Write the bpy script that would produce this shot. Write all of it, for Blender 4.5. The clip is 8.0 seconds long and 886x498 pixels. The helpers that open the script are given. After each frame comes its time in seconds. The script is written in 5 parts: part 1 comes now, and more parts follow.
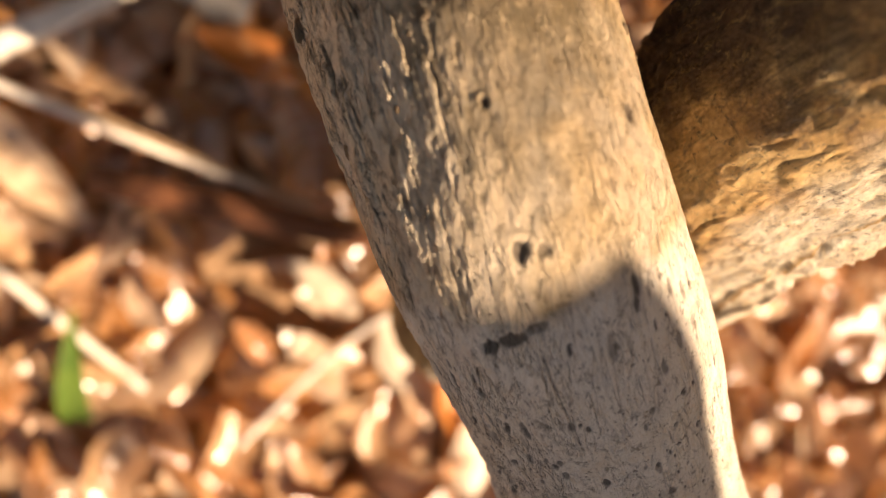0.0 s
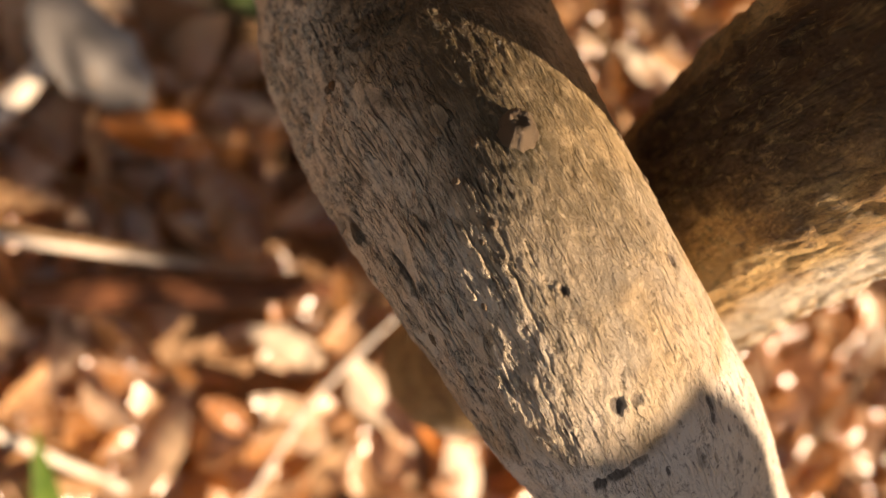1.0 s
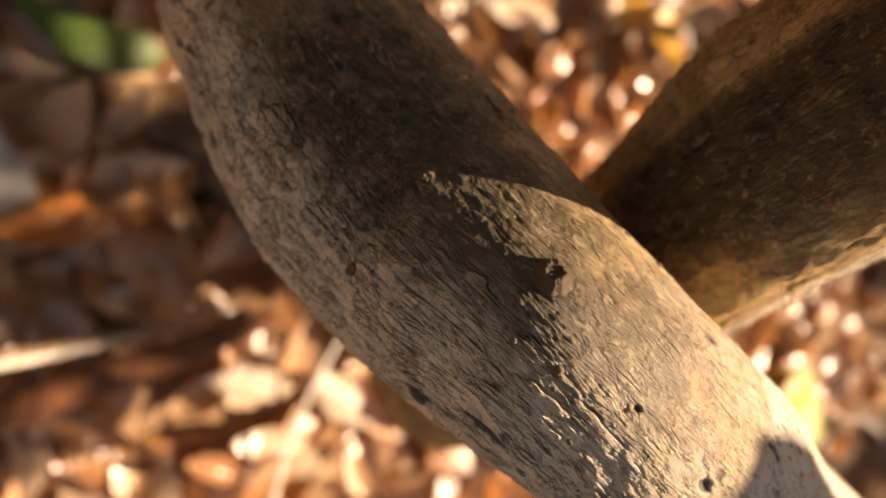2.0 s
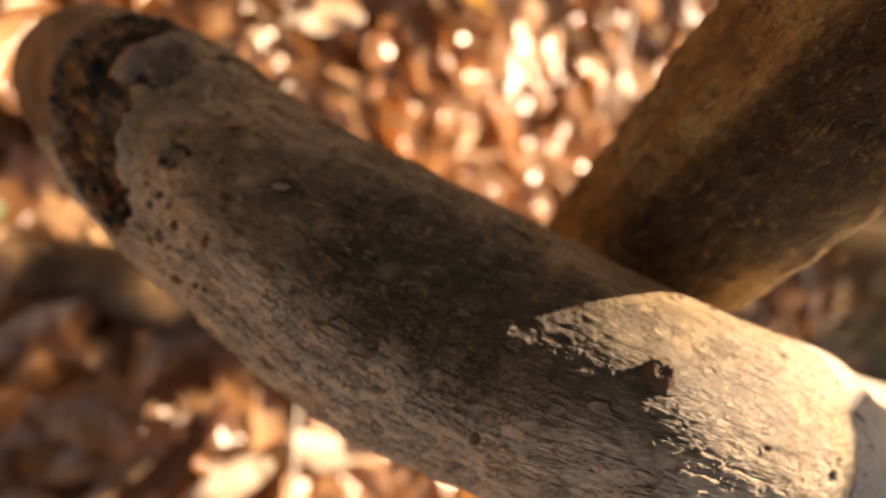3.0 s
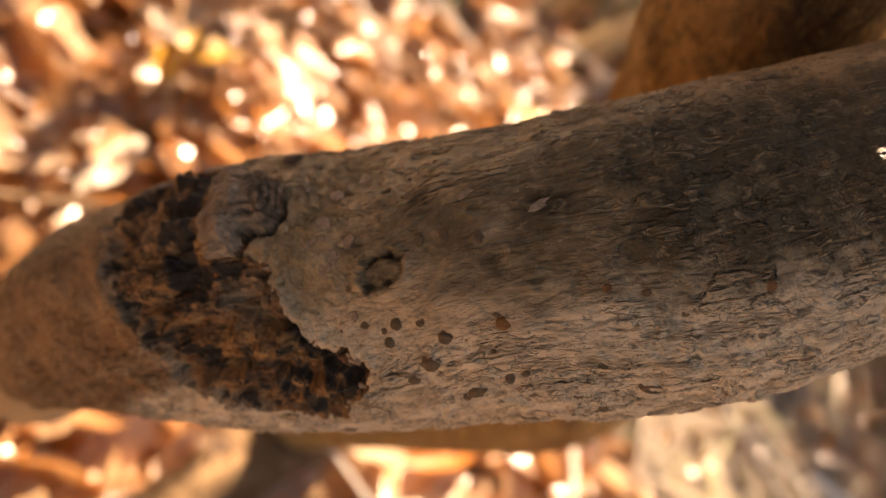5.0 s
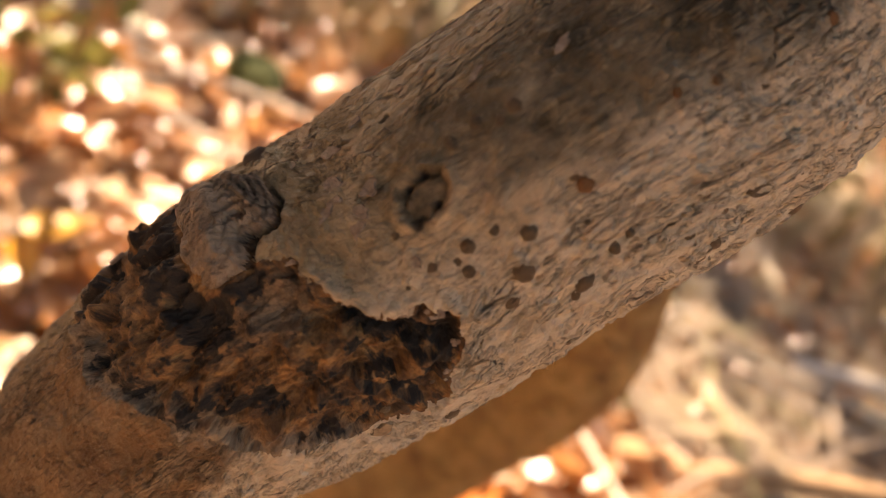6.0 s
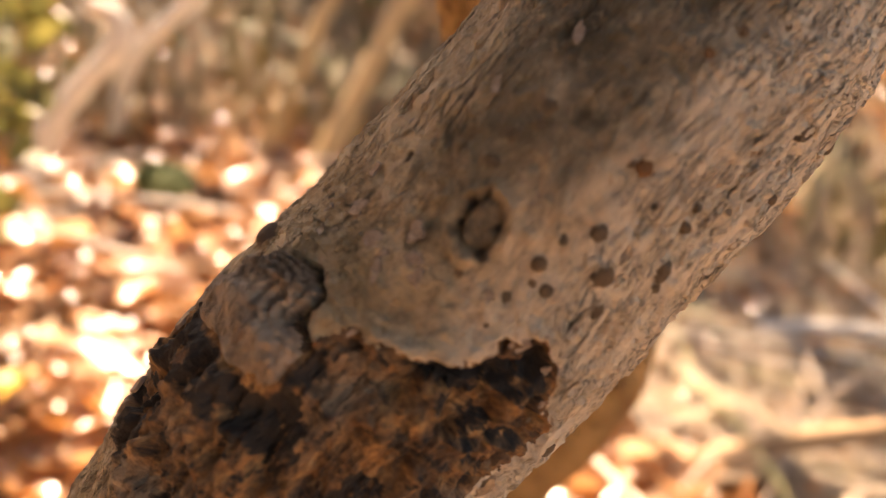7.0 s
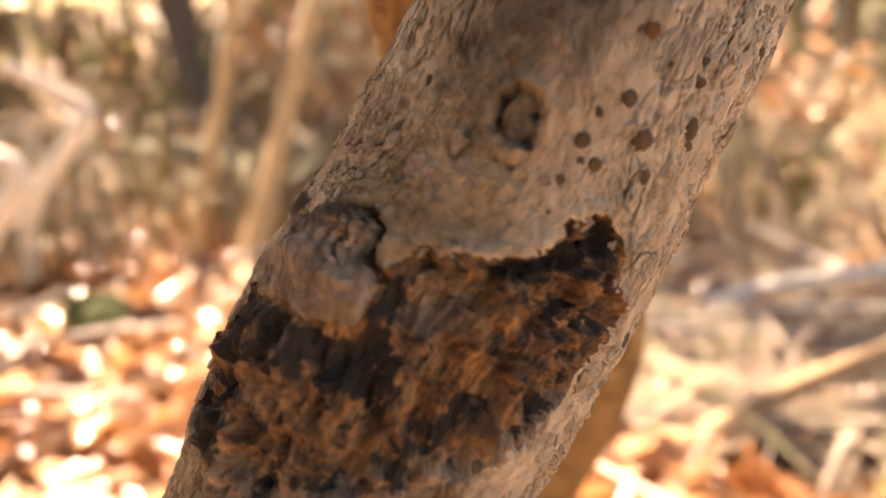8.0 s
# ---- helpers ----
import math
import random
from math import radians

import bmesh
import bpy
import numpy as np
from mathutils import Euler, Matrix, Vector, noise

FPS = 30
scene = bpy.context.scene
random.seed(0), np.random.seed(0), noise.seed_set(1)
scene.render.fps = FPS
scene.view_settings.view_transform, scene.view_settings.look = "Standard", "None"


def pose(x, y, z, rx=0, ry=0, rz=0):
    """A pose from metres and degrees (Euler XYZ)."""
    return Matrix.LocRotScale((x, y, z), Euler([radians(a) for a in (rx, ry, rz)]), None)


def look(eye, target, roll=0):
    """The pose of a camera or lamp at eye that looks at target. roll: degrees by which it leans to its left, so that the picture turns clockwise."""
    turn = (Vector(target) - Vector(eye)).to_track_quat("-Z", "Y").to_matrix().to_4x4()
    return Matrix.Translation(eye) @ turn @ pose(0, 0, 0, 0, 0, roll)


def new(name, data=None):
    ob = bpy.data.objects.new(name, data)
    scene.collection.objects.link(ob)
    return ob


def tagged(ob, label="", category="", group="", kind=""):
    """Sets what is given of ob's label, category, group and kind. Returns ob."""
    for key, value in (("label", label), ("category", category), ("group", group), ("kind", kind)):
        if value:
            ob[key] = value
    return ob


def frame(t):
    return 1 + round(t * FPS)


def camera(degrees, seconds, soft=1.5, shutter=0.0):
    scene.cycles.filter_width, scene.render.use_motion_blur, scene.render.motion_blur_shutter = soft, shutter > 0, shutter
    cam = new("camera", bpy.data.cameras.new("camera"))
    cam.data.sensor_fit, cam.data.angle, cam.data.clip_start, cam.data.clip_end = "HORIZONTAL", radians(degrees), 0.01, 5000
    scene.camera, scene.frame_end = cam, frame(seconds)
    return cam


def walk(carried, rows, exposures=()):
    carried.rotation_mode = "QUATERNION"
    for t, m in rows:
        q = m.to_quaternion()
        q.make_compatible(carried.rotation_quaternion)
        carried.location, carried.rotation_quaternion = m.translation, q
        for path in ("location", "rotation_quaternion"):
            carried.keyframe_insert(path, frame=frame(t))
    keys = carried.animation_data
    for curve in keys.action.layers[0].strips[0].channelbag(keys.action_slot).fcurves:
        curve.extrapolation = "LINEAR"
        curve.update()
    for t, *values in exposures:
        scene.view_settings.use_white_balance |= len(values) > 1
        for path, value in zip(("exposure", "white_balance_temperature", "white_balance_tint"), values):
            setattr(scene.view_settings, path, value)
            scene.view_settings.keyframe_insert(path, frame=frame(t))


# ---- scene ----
cam = camera(60.9, 8.0, 1.1)
cam.data.dof.use_dof = True
cam.data.dof.focus_distance = 0.127
cam.data.dof.aperture_fstop = 8.8
PATH = [
    (0, (0.171, 0.164, 0.773), (0.601, -0.333, -1.116), 136.8),
    (0.5, (0.155, 0.18, 0.778), (0.666, -0.361, -1.079), 126.6),
    (1, (0.147, 0.199, 0.772), (0.781, -0.33, -1.049), 115.5),
    (1.5, (0.139, 0.222, 0.769), (0.84, -0.415, -0.993), 110.2),
    (2, (0.14, 0.242, 0.761), (0.92, -0.492, -0.928), 101.5),
    (2.2, (0.145, 0.253, 0.759), (0.952, -0.501, -0.909), 95.4),
    (3.3, (0.139, 0.299, 0.737), (1.033, -0.735, -0.723), 77.3),
    (3.5, (0.14, 0.3, 0.733), (1.032, -0.668, -0.773), 71.8),
    (4, (0.133, 0.321, 0.715), (1.061, -0.768, -0.683), 64.5),
    (4.5, (0.135, 0.341, 0.691), (1.058, -0.867, -0.608), 53.4),
    (5, (0.149, 0.338, 0.668), (1.09, -0.94, -0.55), 46.0),
    (5.2, (0.155, 0.334, 0.661), (1.118, -1.019, -0.454), 38.9),
    (6.3, (0.153, 0.346, 0.619), (1.092, -1.146, -0.325), 16.8),
    (6.5, (0.157, 0.347, 0.617), (1.086, -1.173, -0.292), 12.4),
    (7, (0.17, 0.347, 0.616), (1.044, -1.259, -0.197), 10.1),
    (7.2, (0.163, 0.348, 0.621), (1.001, -1.293, -0.155), 6.7),
    (7.5, (0.167, 0.365, 0.608), (1.073, -1.258, -0.128), 2.0),
    (8, (0.18, 0.363, 0.595), (0.935, -1.373, -0.05), -2.6),
]

EXPOSURES = [(0.0, 1.47, 9300, 23), (0.5, 1.12, 9400, 23), (1.0, 1.38, 9400, 23), (2.0, 1.45, 9500, 23), (4.5, 2.15, 9700, 24), (6.5, 2.42, 9500, 24), (8.0, 2.88, 8800, 23)]
walk(cam, [(t, look(eye, target, roll)) for t, eye, target, roll in PATH], EXPOSURES)

# ---- light ----
SUN = Vector((0.645, -0.45, 0.617)).normalized()
world = bpy.data.worlds.new("sky")
scene.world = world
world.use_nodes = True
wn, wl = world.node_tree.nodes, world.node_tree.links
sky = wn.new("ShaderNodeTexSky")
sky.sky_type = "NISHITA"
sky.sun_disc = False
sky.sun_elevation = math.asin(SUN.z)
sky.sun_rotation = math.atan2(SUN.x, SUN.y)
wn["Background"].inputs["Strength"].default_value = 0.048
wl.new(sky.outputs["Color"], wn["Background"].inputs["Color"])
lamp = bpy.data.lights.new("sun", "SUN")
lamp.energy, lamp.angle, lamp.color = 5.0, radians(0.53), (1.0, 0.9, 0.77)
sun = new("sun", lamp)
sun.matrix_world = look(SUN * 20, (0, 0, 0))


# ---- materials ----
class Mat:
    """A node material with short calls for its nodes."""

    def __init__(self, name):
        self.m = bpy.data.materials.new(name)
        self.m.use_nodes = True
        self.n, self.l = self.m.node_tree.nodes, self.m.node_tree.links
        self.b = self.n["Principled BSDF"]

    def put(self, socket, value):
        if isinstance(value, bpy.types.NodeSocket):
            self.l.new(value, socket)
        elif isinstance(value, tuple) and len(value) == 3 and socket.type == "RGBA":
            socket.default_value = (*value, 1)
        else:
            socket.default_value = value

    def set(self, **kw):
        for k, v in kw.items():
            self.put(self.b.inputs[k.replace("_", " ")], v)

    def coords(self, kind="UV", scale=(1, 1, 1)):
        c = self.n.new("ShaderNodeTexCoord")
        mp = self.n.new("ShaderNodeMapping")
        self.put(mp.inputs["Scale"], scale)
        self.l.new(c.outputs[kind], mp.inputs["Vector"])
        return mp.outputs["Vector"]

    def noise(self, vec, scale, detail=4.0, rough=0.55, distort=0.0):
        t = self.n.new("ShaderNodeTexNoise")
        self.put(t.inputs["Vector"], vec)
        for k, v in (("Scale", scale), ("Detail", detail), ("Roughness", rough), ("Distortion", distort)):
            t.inputs[k].default_value = v
        return t.outputs["Fac"]

    def cells(self, vec, scale, feature="F1"):
        t = self.n.new("ShaderNodeTexVoronoi")
        t.feature = feature
        self.put(t.inputs["Vector"], vec)
        t.inputs["Scale"].default_value = scale
        return t.outputs["Distance"]

    def tile(self, vec, scale):
        """A value of its own for each cell."""
        t = self.n.new("ShaderNodeTexVoronoi")
        self.put(t.inputs["Vector"], vec)
        t.inputs["Scale"].default_value = scale
        part = self.n.new("ShaderNodeSeparateColor")
        self.l.new(t.outputs["Color"], part.inputs[0])
        return part.outputs[0]

    def warp(self, vec, scale, amount):
        """The vector, pushed about by noise."""
        t = self.n.new("ShaderNodeTexNoise")
        self.put(t.inputs["Vector"], vec)
        t.inputs["Scale"].default_value, t.inputs["Detail"].default_value = scale, 4.0
        push = self.n.new("ShaderNodeVectorMath")
        push.operation = "MULTIPLY_ADD"
        self.l.new(t.outputs["Color"], push.inputs[0])
        push.inputs[1].default_value = (amount, amount, 0.0)
        self.put(push.inputs[2], vec)
        return push.outputs[0]

    def ramp(self, fac, *stops):
        r = self.n.new("ShaderNodeValToRGB")
        self.put(r.inputs["Fac"], fac)
        e = r.color_ramp.elements
        while len(e) < len(stops):
            e.new(0.5)
        for el, (p, c) in zip(e, stops):
            el.position = p
            el.color = (c, c, c, 1) if isinstance(c, (int, float)) else (*c, 1)
        return r.outputs["Color"]

    def mix(self, fac, a, b, blend="MIX"):
        x = self.n.new("ShaderNodeMix")
        x.data_type, x.blend_type = "RGBA", blend
        self.put(x.inputs[0], fac)
        self.put(x.inputs[6], a)
        self.put(x.inputs[7], b)
        return x.outputs[2]

    def math(self, op, a, b=0.0):
        x = self.n.new("ShaderNodeMath")
        x.operation = op
        self.put(x.inputs[0], a)
        self.put(x.inputs[1], b)
        return x.outputs[0]

    def bump(self, height, dist, strength=1.0, under=None):
        x = self.n.new("ShaderNodeBump")
        x.inputs["Strength"].default_value, x.inputs["Distance"].default_value = strength, dist
        self.put(x.inputs["Height"], height)
        if under is not None:
            self.l.new(under, x.inputs["Normal"])
        return x.outputs["Normal"]


def bark_material(name, pale, mid, dark, algae_shade, bounce_pale, cork, grain=1.0, relief=1.0, crack=0.0, grit=0.0, rough=(0.34, 0.54)):
    """Bark: broad blotches, algal tone with painted shade, pale zones with painted bounce light, crumbly grain, small
    plates parted by short cracks along the stem with their shading painted in, dark cork in the pores.
    """
    m = Mat(name)
    uv = m.coords("UV")

    def zone(attribute):
        at = m.n.new("ShaderNodeAttribute")
        at.attribute_name = attribute
        return at.outputs["Fac"]

    blotch = m.noise(uv, 70, 6, 0.65, 0.3)
    patch = m.noise(uv, 130, 8, 0.7, 0.6)
    base = m.ramp(blotch, (0.32, dark), (0.46, mid), (0.6, pale))
    base = m.mix(m.ramp(m.noise(uv, 38, 4, 0.6, 0.4), (0.48, 0.0), (0.66, 0.45)), base, (mid[0] * 1.02, mid[1] * 0.97, mid[2] * 1.12))
    base = m.mix(m.math("MULTIPLY", zone("bounce_pale"), m.ramp(patch, (0.34, 0.5), (0.52, 0.97))), base, bounce_pale)
    # dark algal tone that also paints in the shade of the upper side
    green = m.math("ADD", m.math("MULTIPLY", zone("algae_shade"), 0.62), m.math("MULTIPLY", patch, 0.75))
    base = m.mix(m.ramp(green, (0.5, 0.0), (0.62, 0.55), (0.85, 0.95)), base, m.mix(m.ramp(blotch, (0.4, 0.0), (0.6, 1.0)), algae_shade, tuple(c * 1.7 for c in algae_shade)))
    base = m.mix(m.math("MULTIPLY", zone("white"), m.ramp(patch, (0.32, 0.6), (0.5, 1.0))), base, (0.8, 0.735, 0.63))
    base = m.mix(m.math("MULTIPLY", zone("rust"), m.ramp(patch, (0.33, 0.7), (0.55, 1.0))), base, m.ramp(blotch, (0.35, (0.15, 0.072, 0.03)), (0.62, (0.38, 0.2, 0.085))))
    gritty = m.math("MAXIMUM", zone("grit"), grit)
    crumb = m.noise(m.coords("UV", (1.0, 0.7, 1.0)), 620 * grain, 8, 0.76, 0.5)
    base = m.mix(m.ramp(crumb, (0.54, 0.0), (0.63, 0.35)), base, tuple(min(1, c * 1.25) for c in pale))
    base = m.mix(m.math("MULTIPLY", m.ramp(crumb, (0.37, 0.7), (0.46, 0.0)), gritty), base, tuple(c * 0.42 for c in dark))
    crust = m.noise(uv, 240 * grain, 8, 0.75, 0.6)
    base = m.mix(m.math("MULTIPLY", m.ramp(crust, (0.35, 0.6), (0.43, 0.0)), gritty), base, tuple(c * 0.5 for c in dark))
    speck = m.noise(uv, 1000 * grain, 3, 0.6)
    base = m.mix(m.math("MULTIPLY", m.ramp(speck, (0.64, 0.0), (0.7, 0.7)), gritty), base, tuple(c * 0.3 for c in dark))
    cracked = m.math("MAXIMUM", zone("crack"), crack)
    normal = None
    for scale, squeeze, gate, wide, amount in ((330, 0.13, 150, 0.045, 1.0), (640, 0.16, 300, 0.07, 0.9)):
        vec = m.warp(m.coords("UV", (1.0, squeeze, 1.0)), 300 * grain, 0.0014)
        open_here = m.math("MULTIPLY", m.ramp(m.noise(m.coords("UV", (1.0, 0.55, 1.0)), gate * grain, 4, 0.62), (0.47, 0.0), (0.57, amount)), cracked)
        edge = m.cells(vec, scale * grain, "DISTANCE_TO_EDGE")
        line = m.math("MULTIPLY", m.ramp(edge, (0.2 * wide, 1.0), (wide, 0.0)), open_here)
        lift = m.tile(vec, scale * grain)
        # light lips and dark gaps: shading of the plates' relief, painted in colour
        lip = m.math("MULTIPLY", m.math("MULTIPLY", m.ramp(edge, (wide, 0.0), (1.3 * wide, 0.5), (3 * wide, 0.0)), open_here), m.ramp(lift, (0.4, 0.0), (0.7, 1.0)))
        base = m.mix(lip, base, tuple(min(1, c * 1.3) for c in pale))
        base = m.mix(m.math("MULTIPLY", line, 0.62), base, tuple(c * 0.26 for c in dark))
        height = m.math("MULTIPLY", m.math("ADD", m.math("MULTIPLY", lift, 0.8), m.ramp(edge, (0.0, 0.0), (1.6 * wide, 1.0))), open_here)
        normal = m.bump(height, (0.001 if scale == 330 else 0.0006) * relief, 1.0, normal)
    base = m.mix(m.math("MULTIPLY", zone("cork"), 0.9), base, cork)
    m.set(Base_Color=base, Roughness=m.ramp(crumb, (0.3, rough[0]), (0.7, rough[1])))
    m.b.inputs["Specular IOR Level"].default_value = 0.5
    normal = m.bump(crumb, 0.0009 * relief, 1.0, normal)
    normal = m.bump(m.noise(m.coords("UV", (1.0, 0.35, 1.0)), 1500 * grain, 6, 0.75), 0.0005 * relief, 1.0, normal)
    m.set(Normal=normal)
    return m.m


def wound_material():
    m = Mat("dead_wood_with_black_rot")
    uv = m.coords("UV")
    fibre = m.coords("UV", (1.0, 0.4, 1.0))
    tone = m.noise(m.coords("UV", (1.0, 0.6, 1.0)), 260, 8, 0.72)
    base = m.ramp(tone, (0.34, (0.08, 0.038, 0.018)), (0.48, (0.25, 0.12, 0.045)), (0.6, (0.46, 0.24, 0.09)), (0.7, (0.6, 0.4, 0.22)))
    base = m.mix(m.ramp(m.noise(uv, 120, 6, 0.7, 0.4), (0.4, 0.75), (0.52, 0.0)), base, (0.1, 0.058, 0.034))
    at = m.n.new("ShaderNodeAttribute")
    at.attribute_name = "cork"
    rot = m.ramp(m.math("ADD", m.noise(m.coords("UV", (0.8, 1.0, 1.0)), 170, 8, 0.75), m.math("MULTIPLY", at.outputs["Fac"], 0.26)), (0.53, 0.0), (0.64, 0.97))
    tan = m.n.new("ShaderNodeAttribute")
    tan.attribute_name = "margin"
    base = m.mix(m.math("MULTIPLY", tan.outputs["Fac"], 0.85), base, m.ramp(tone, (0.35, (0.27, 0.19, 0.12)), (0.65, (0.5, 0.38, 0.26))))
    base = m.mix(rot, base, (0.016, 0.014, 0.012))
    base = m.mix(m.ramp(m.noise(fibre, 900, 4, 0.7), (0.35, 0.65), (0.53, 0.0)), base, (0.045, 0.028, 0.018))
    m.set(Base_Color=base, Roughness=0.78)
    n1 = m.bump(m.noise(fibre, 420, 6, 0.7), 0.0019)
    m.set(Normal=m.bump(m.noise(uv, 1500, 4, 0.7), 0.0004, 0.9, n1))
    return m.m


def plain_material(name, a, b, scale, rough=0.7, bump=0.0003, kind="Object", spec=0.4):
    m = Mat(name)
    c = m.coords(kind)
    m.set(Base_Color=m.ramp(m.noise(c, scale, 6, 0.7, 0.3), (0.32, a), (0.68, b)), Roughness=rough)
    m.b.inputs["Specular IOR Level"].default_value = spec
    m.set(Normal=m.bump(m.noise(c, scale * 3, 5, 0.65), bump))
    return m.m


def leaf_material(name, island):
    m = Mat(name)
    if island:
        rnd = m.n.new("ShaderNodeNewGeometry").outputs["Random Per Island"]
    else:
        rnd = m.n.new("ShaderNodeObjectInfo").outputs["Random"]
    tint = m.ramp(rnd, (0.0, (0.2, 0.1, 0.045)), (0.14, (0.38, 0.17, 0.065)), (0.3, (0.52, 0.24, 0.085)), (0.43, (0.6, 0.37, 0.21)),
                  (0.58, (0.7, 0.46, 0.27)), (0.78, (0.76, 0.61, 0.46)), (0.93, (0.52, 0.2, 0.06)), (1.0, (0.22, 0.12, 0.06)))
    uv = m.coords("UV")
    tint = m.mix(m.ramp(m.noise(m.coords("Object"), 45, 5, 0.6), (0.45, 0.0), (0.7, 0.5)), tint, (0.2, 0.1, 0.045))
    vein = m.n.new("ShaderNodeTexWave")
    vein.wave_type, vein.bands_direction = "BANDS", "Y"
    m.put(vein.inputs["Vector"], uv)
    for k, v in (("Scale", 2.2), ("Distortion", 1.2), ("Detail", 2.0)):
        vein.inputs[k].default_value = v
    tint = m.mix(m.ramp(vein.outputs["Fac"], (0.86, 0.0), (1.0, 0.4)), tint, (0.62, 0.47, 0.3))
    m.set(Base_Color=m.mix(1.0, tint, (0.9, 0.9, 0.9), "MULTIPLY"), Roughness=0.27)
    m.b.inputs["Specular IOR Level"].default_value = 1.0
    m.set(Normal=m.bump(vein.outputs["Fac"], 0.0012, 0.6))
    tr = m.n.new("ShaderNodeBsdfTranslucent")
    m.put(tr.inputs["Color"], m.mix(0.4, tint, (0.8, 0.3, 0.07)))
    mx = m.n.new("ShaderNodeMixShader")
    mx.inputs[0].default_value = 0.3
    m.l.new(m.b.outputs[0], mx.inputs[1])
    m.l.new(tr.outputs[0], mx.inputs[2])
    m.l.new(mx.outputs[0], m.n["Material Output"].inputs["Surface"])
    return m.m


def blade_material(name, a, b):
    m = Mat(name)
    tint = m.ramp(m.noise(m.coords("Object"), 30, 3), (0.3, a), (0.7, b))
    m.set(Base_Color=tint, Roughness=0.45)
    tr = m.n.new("ShaderNodeBsdfTranslucent")
    m.put(tr.inputs["Color"], tint)
    mx = m.n.new("ShaderNodeMixShader")
    mx.inputs[0].default_value = 0.35
    m.l.new(m.b.outputs[0], mx.inputs[1])
    m.l.new(tr.outputs[0], mx.inputs[2])
    m.l.new(mx.outputs[0], m.n["Material Output"].inputs["Surface"])
    return m.m


BARK = bark_material("smooth_grey_bark", (0.61, 0.465, 0.29), (0.47, 0.342, 0.19), (0.31, 0.21, 0.095), (0.043, 0.032, 0.012), (0.81, 0.68, 0.5), (0.05, 0.032, 0.02))
BARK_ROUGH = bark_material("flaky_brown_bark", (0.85, 0.58, 0.26), (0.6, 0.35, 0.13), (0.22, 0.115, 0.045), (0.06, 0.032, 0.015), (0.9, 0.8, 0.64), (0.05, 0.03, 0.016), 0.8, 3.0, 0.35, 1.0, (0.5, 0.75))
WOUND = wound_material()
CALLUS_BARK = bark_material("callus_bark", (0.48, 0.37, 0.27), (0.35, 0.26, 0.18), (0.22, 0.155, 0.1), (0.22, 0.17, 0.12), (0.5, 0.4, 0.3), (0.05, 0.03, 0.016), 1.0, 1.3, 0.3, 0.6)
CALLUS = plain_material("torn_bark", (0.2, 0.145, 0.105), (0.5, 0.39, 0.3), 420, 0.7, 0.0009)
STUB_BARK = plain_material("stub_bark", (0.1, 0.06, 0.03), (0.42, 0.3, 0.19), 380, 0.65, 0.0012)
LENTICEL = plain_material("cork_brown", (0.15, 0.1, 0.058), (0.42, 0.31, 0.2), 520, 0.7, 0.0006)
LENTICEL_RUST = plain_material("cork_rust", (0.16, 0.075, 0.03), (0.33, 0.17, 0.075), 700, 0.8, 0.0002)
DARK_HOLE = plain_material("rotten_dark_wood", (0.02, 0.014, 0.01), (0.08, 0.05, 0.03), 900, 0.9, 0.0003)
WHITE_DOT = plain_material("white_lichen", (0.62, 0.6, 0.56), (0.75, 0.73, 0.7), 900, 0.8, 0.0001)
SOIL = plain_material("leafy_forest_soil", (0.1, 0.058, 0.032), (0.32, 0.2, 0.115), 14, 0.95, 0.012)
LOG = plain_material("dark_log_bark", (0.09, 0.055, 0.032), (0.27, 0.175, 0.1), 30, 0.95, 0.004, "Object", 0.05)
TWIG_GREY = plain_material("bleached_twig_bark", (0.6, 0.53, 0.44), (0.8, 0.74, 0.65), 60, 0.6, 0.001)
TWIG_BROWN = plain_material("brown_twig_bark", (0.2, 0.12, 0.065), (0.42, 0.28, 0.16), 60, 0.7, 0.001)
STRAW = plain_material("dry_straw", (0.42, 0.27, 0.13), (0.62, 0.45, 0.24), 40, 0.55, 0.0005)
RED_BARK = plain_material("red_brown_bark", (0.06, 0.018, 0.007), (0.2, 0.07, 0.025), 50, 0.75, 0.002)
MOSS = plain_material("dark_moss", (0.03, 0.05, 0.012), (0.1, 0.12, 0.03), 60, 0.9, 0.002)
LEAF = leaf_material("dead_leaf", False)
LEAF_MANY = leaf_material("dead_leaves", True)
GRASS = blade_material("green_blade", (0.06, 0.13, 0.02), (0.13, 0.22, 0.04))
YELLOW = blade_material("yellow_green_leaf", (0.42, 0.36, 0.04), (0.55, 0.33, 0.04))
BUSH = blade_material("olive_foliage", (0.09, 0.1, 0.03), (0.22, 0.2, 0.06))


# ---- noise and mesh helpers ----
_perm = np.random.RandomState(7).permutation(256)
_perm = np.concatenate([_perm, _perm, _perm])
_grad = np.random.RandomState(8).normal(size=(256, 3))
_grad /= np.linalg.norm(_grad, axis=1)[:, None]


def perlin(p):
    """Gradient noise of an (n, 3) array, about -0.8 to 0.8."""
    i = np.floor(p).astype(np.int64)
    f = p - i
    i &= 255
    w = f * f * f * (f * (f * 6 - 15) + 10)
    out = 0.0
    for dx in (0, 1):
        for dy in (0, 1):
            for dz in (0, 1):
                g = _grad[_perm[_perm[_perm[i[:, 0] + dx] + i[:, 1] + dy] + i[:, 2] + dz] & 255]
                d = (g * (f - (dx, dy, dz))).sum(1)
                out = out + d * np.where(dx, w[:, 0], 1 - w[:, 0]) * np.where(dy, w[:, 1], 1 - w[:, 1]) * np.where(dz, w[:, 2], 1 - w[:, 2])
    return out


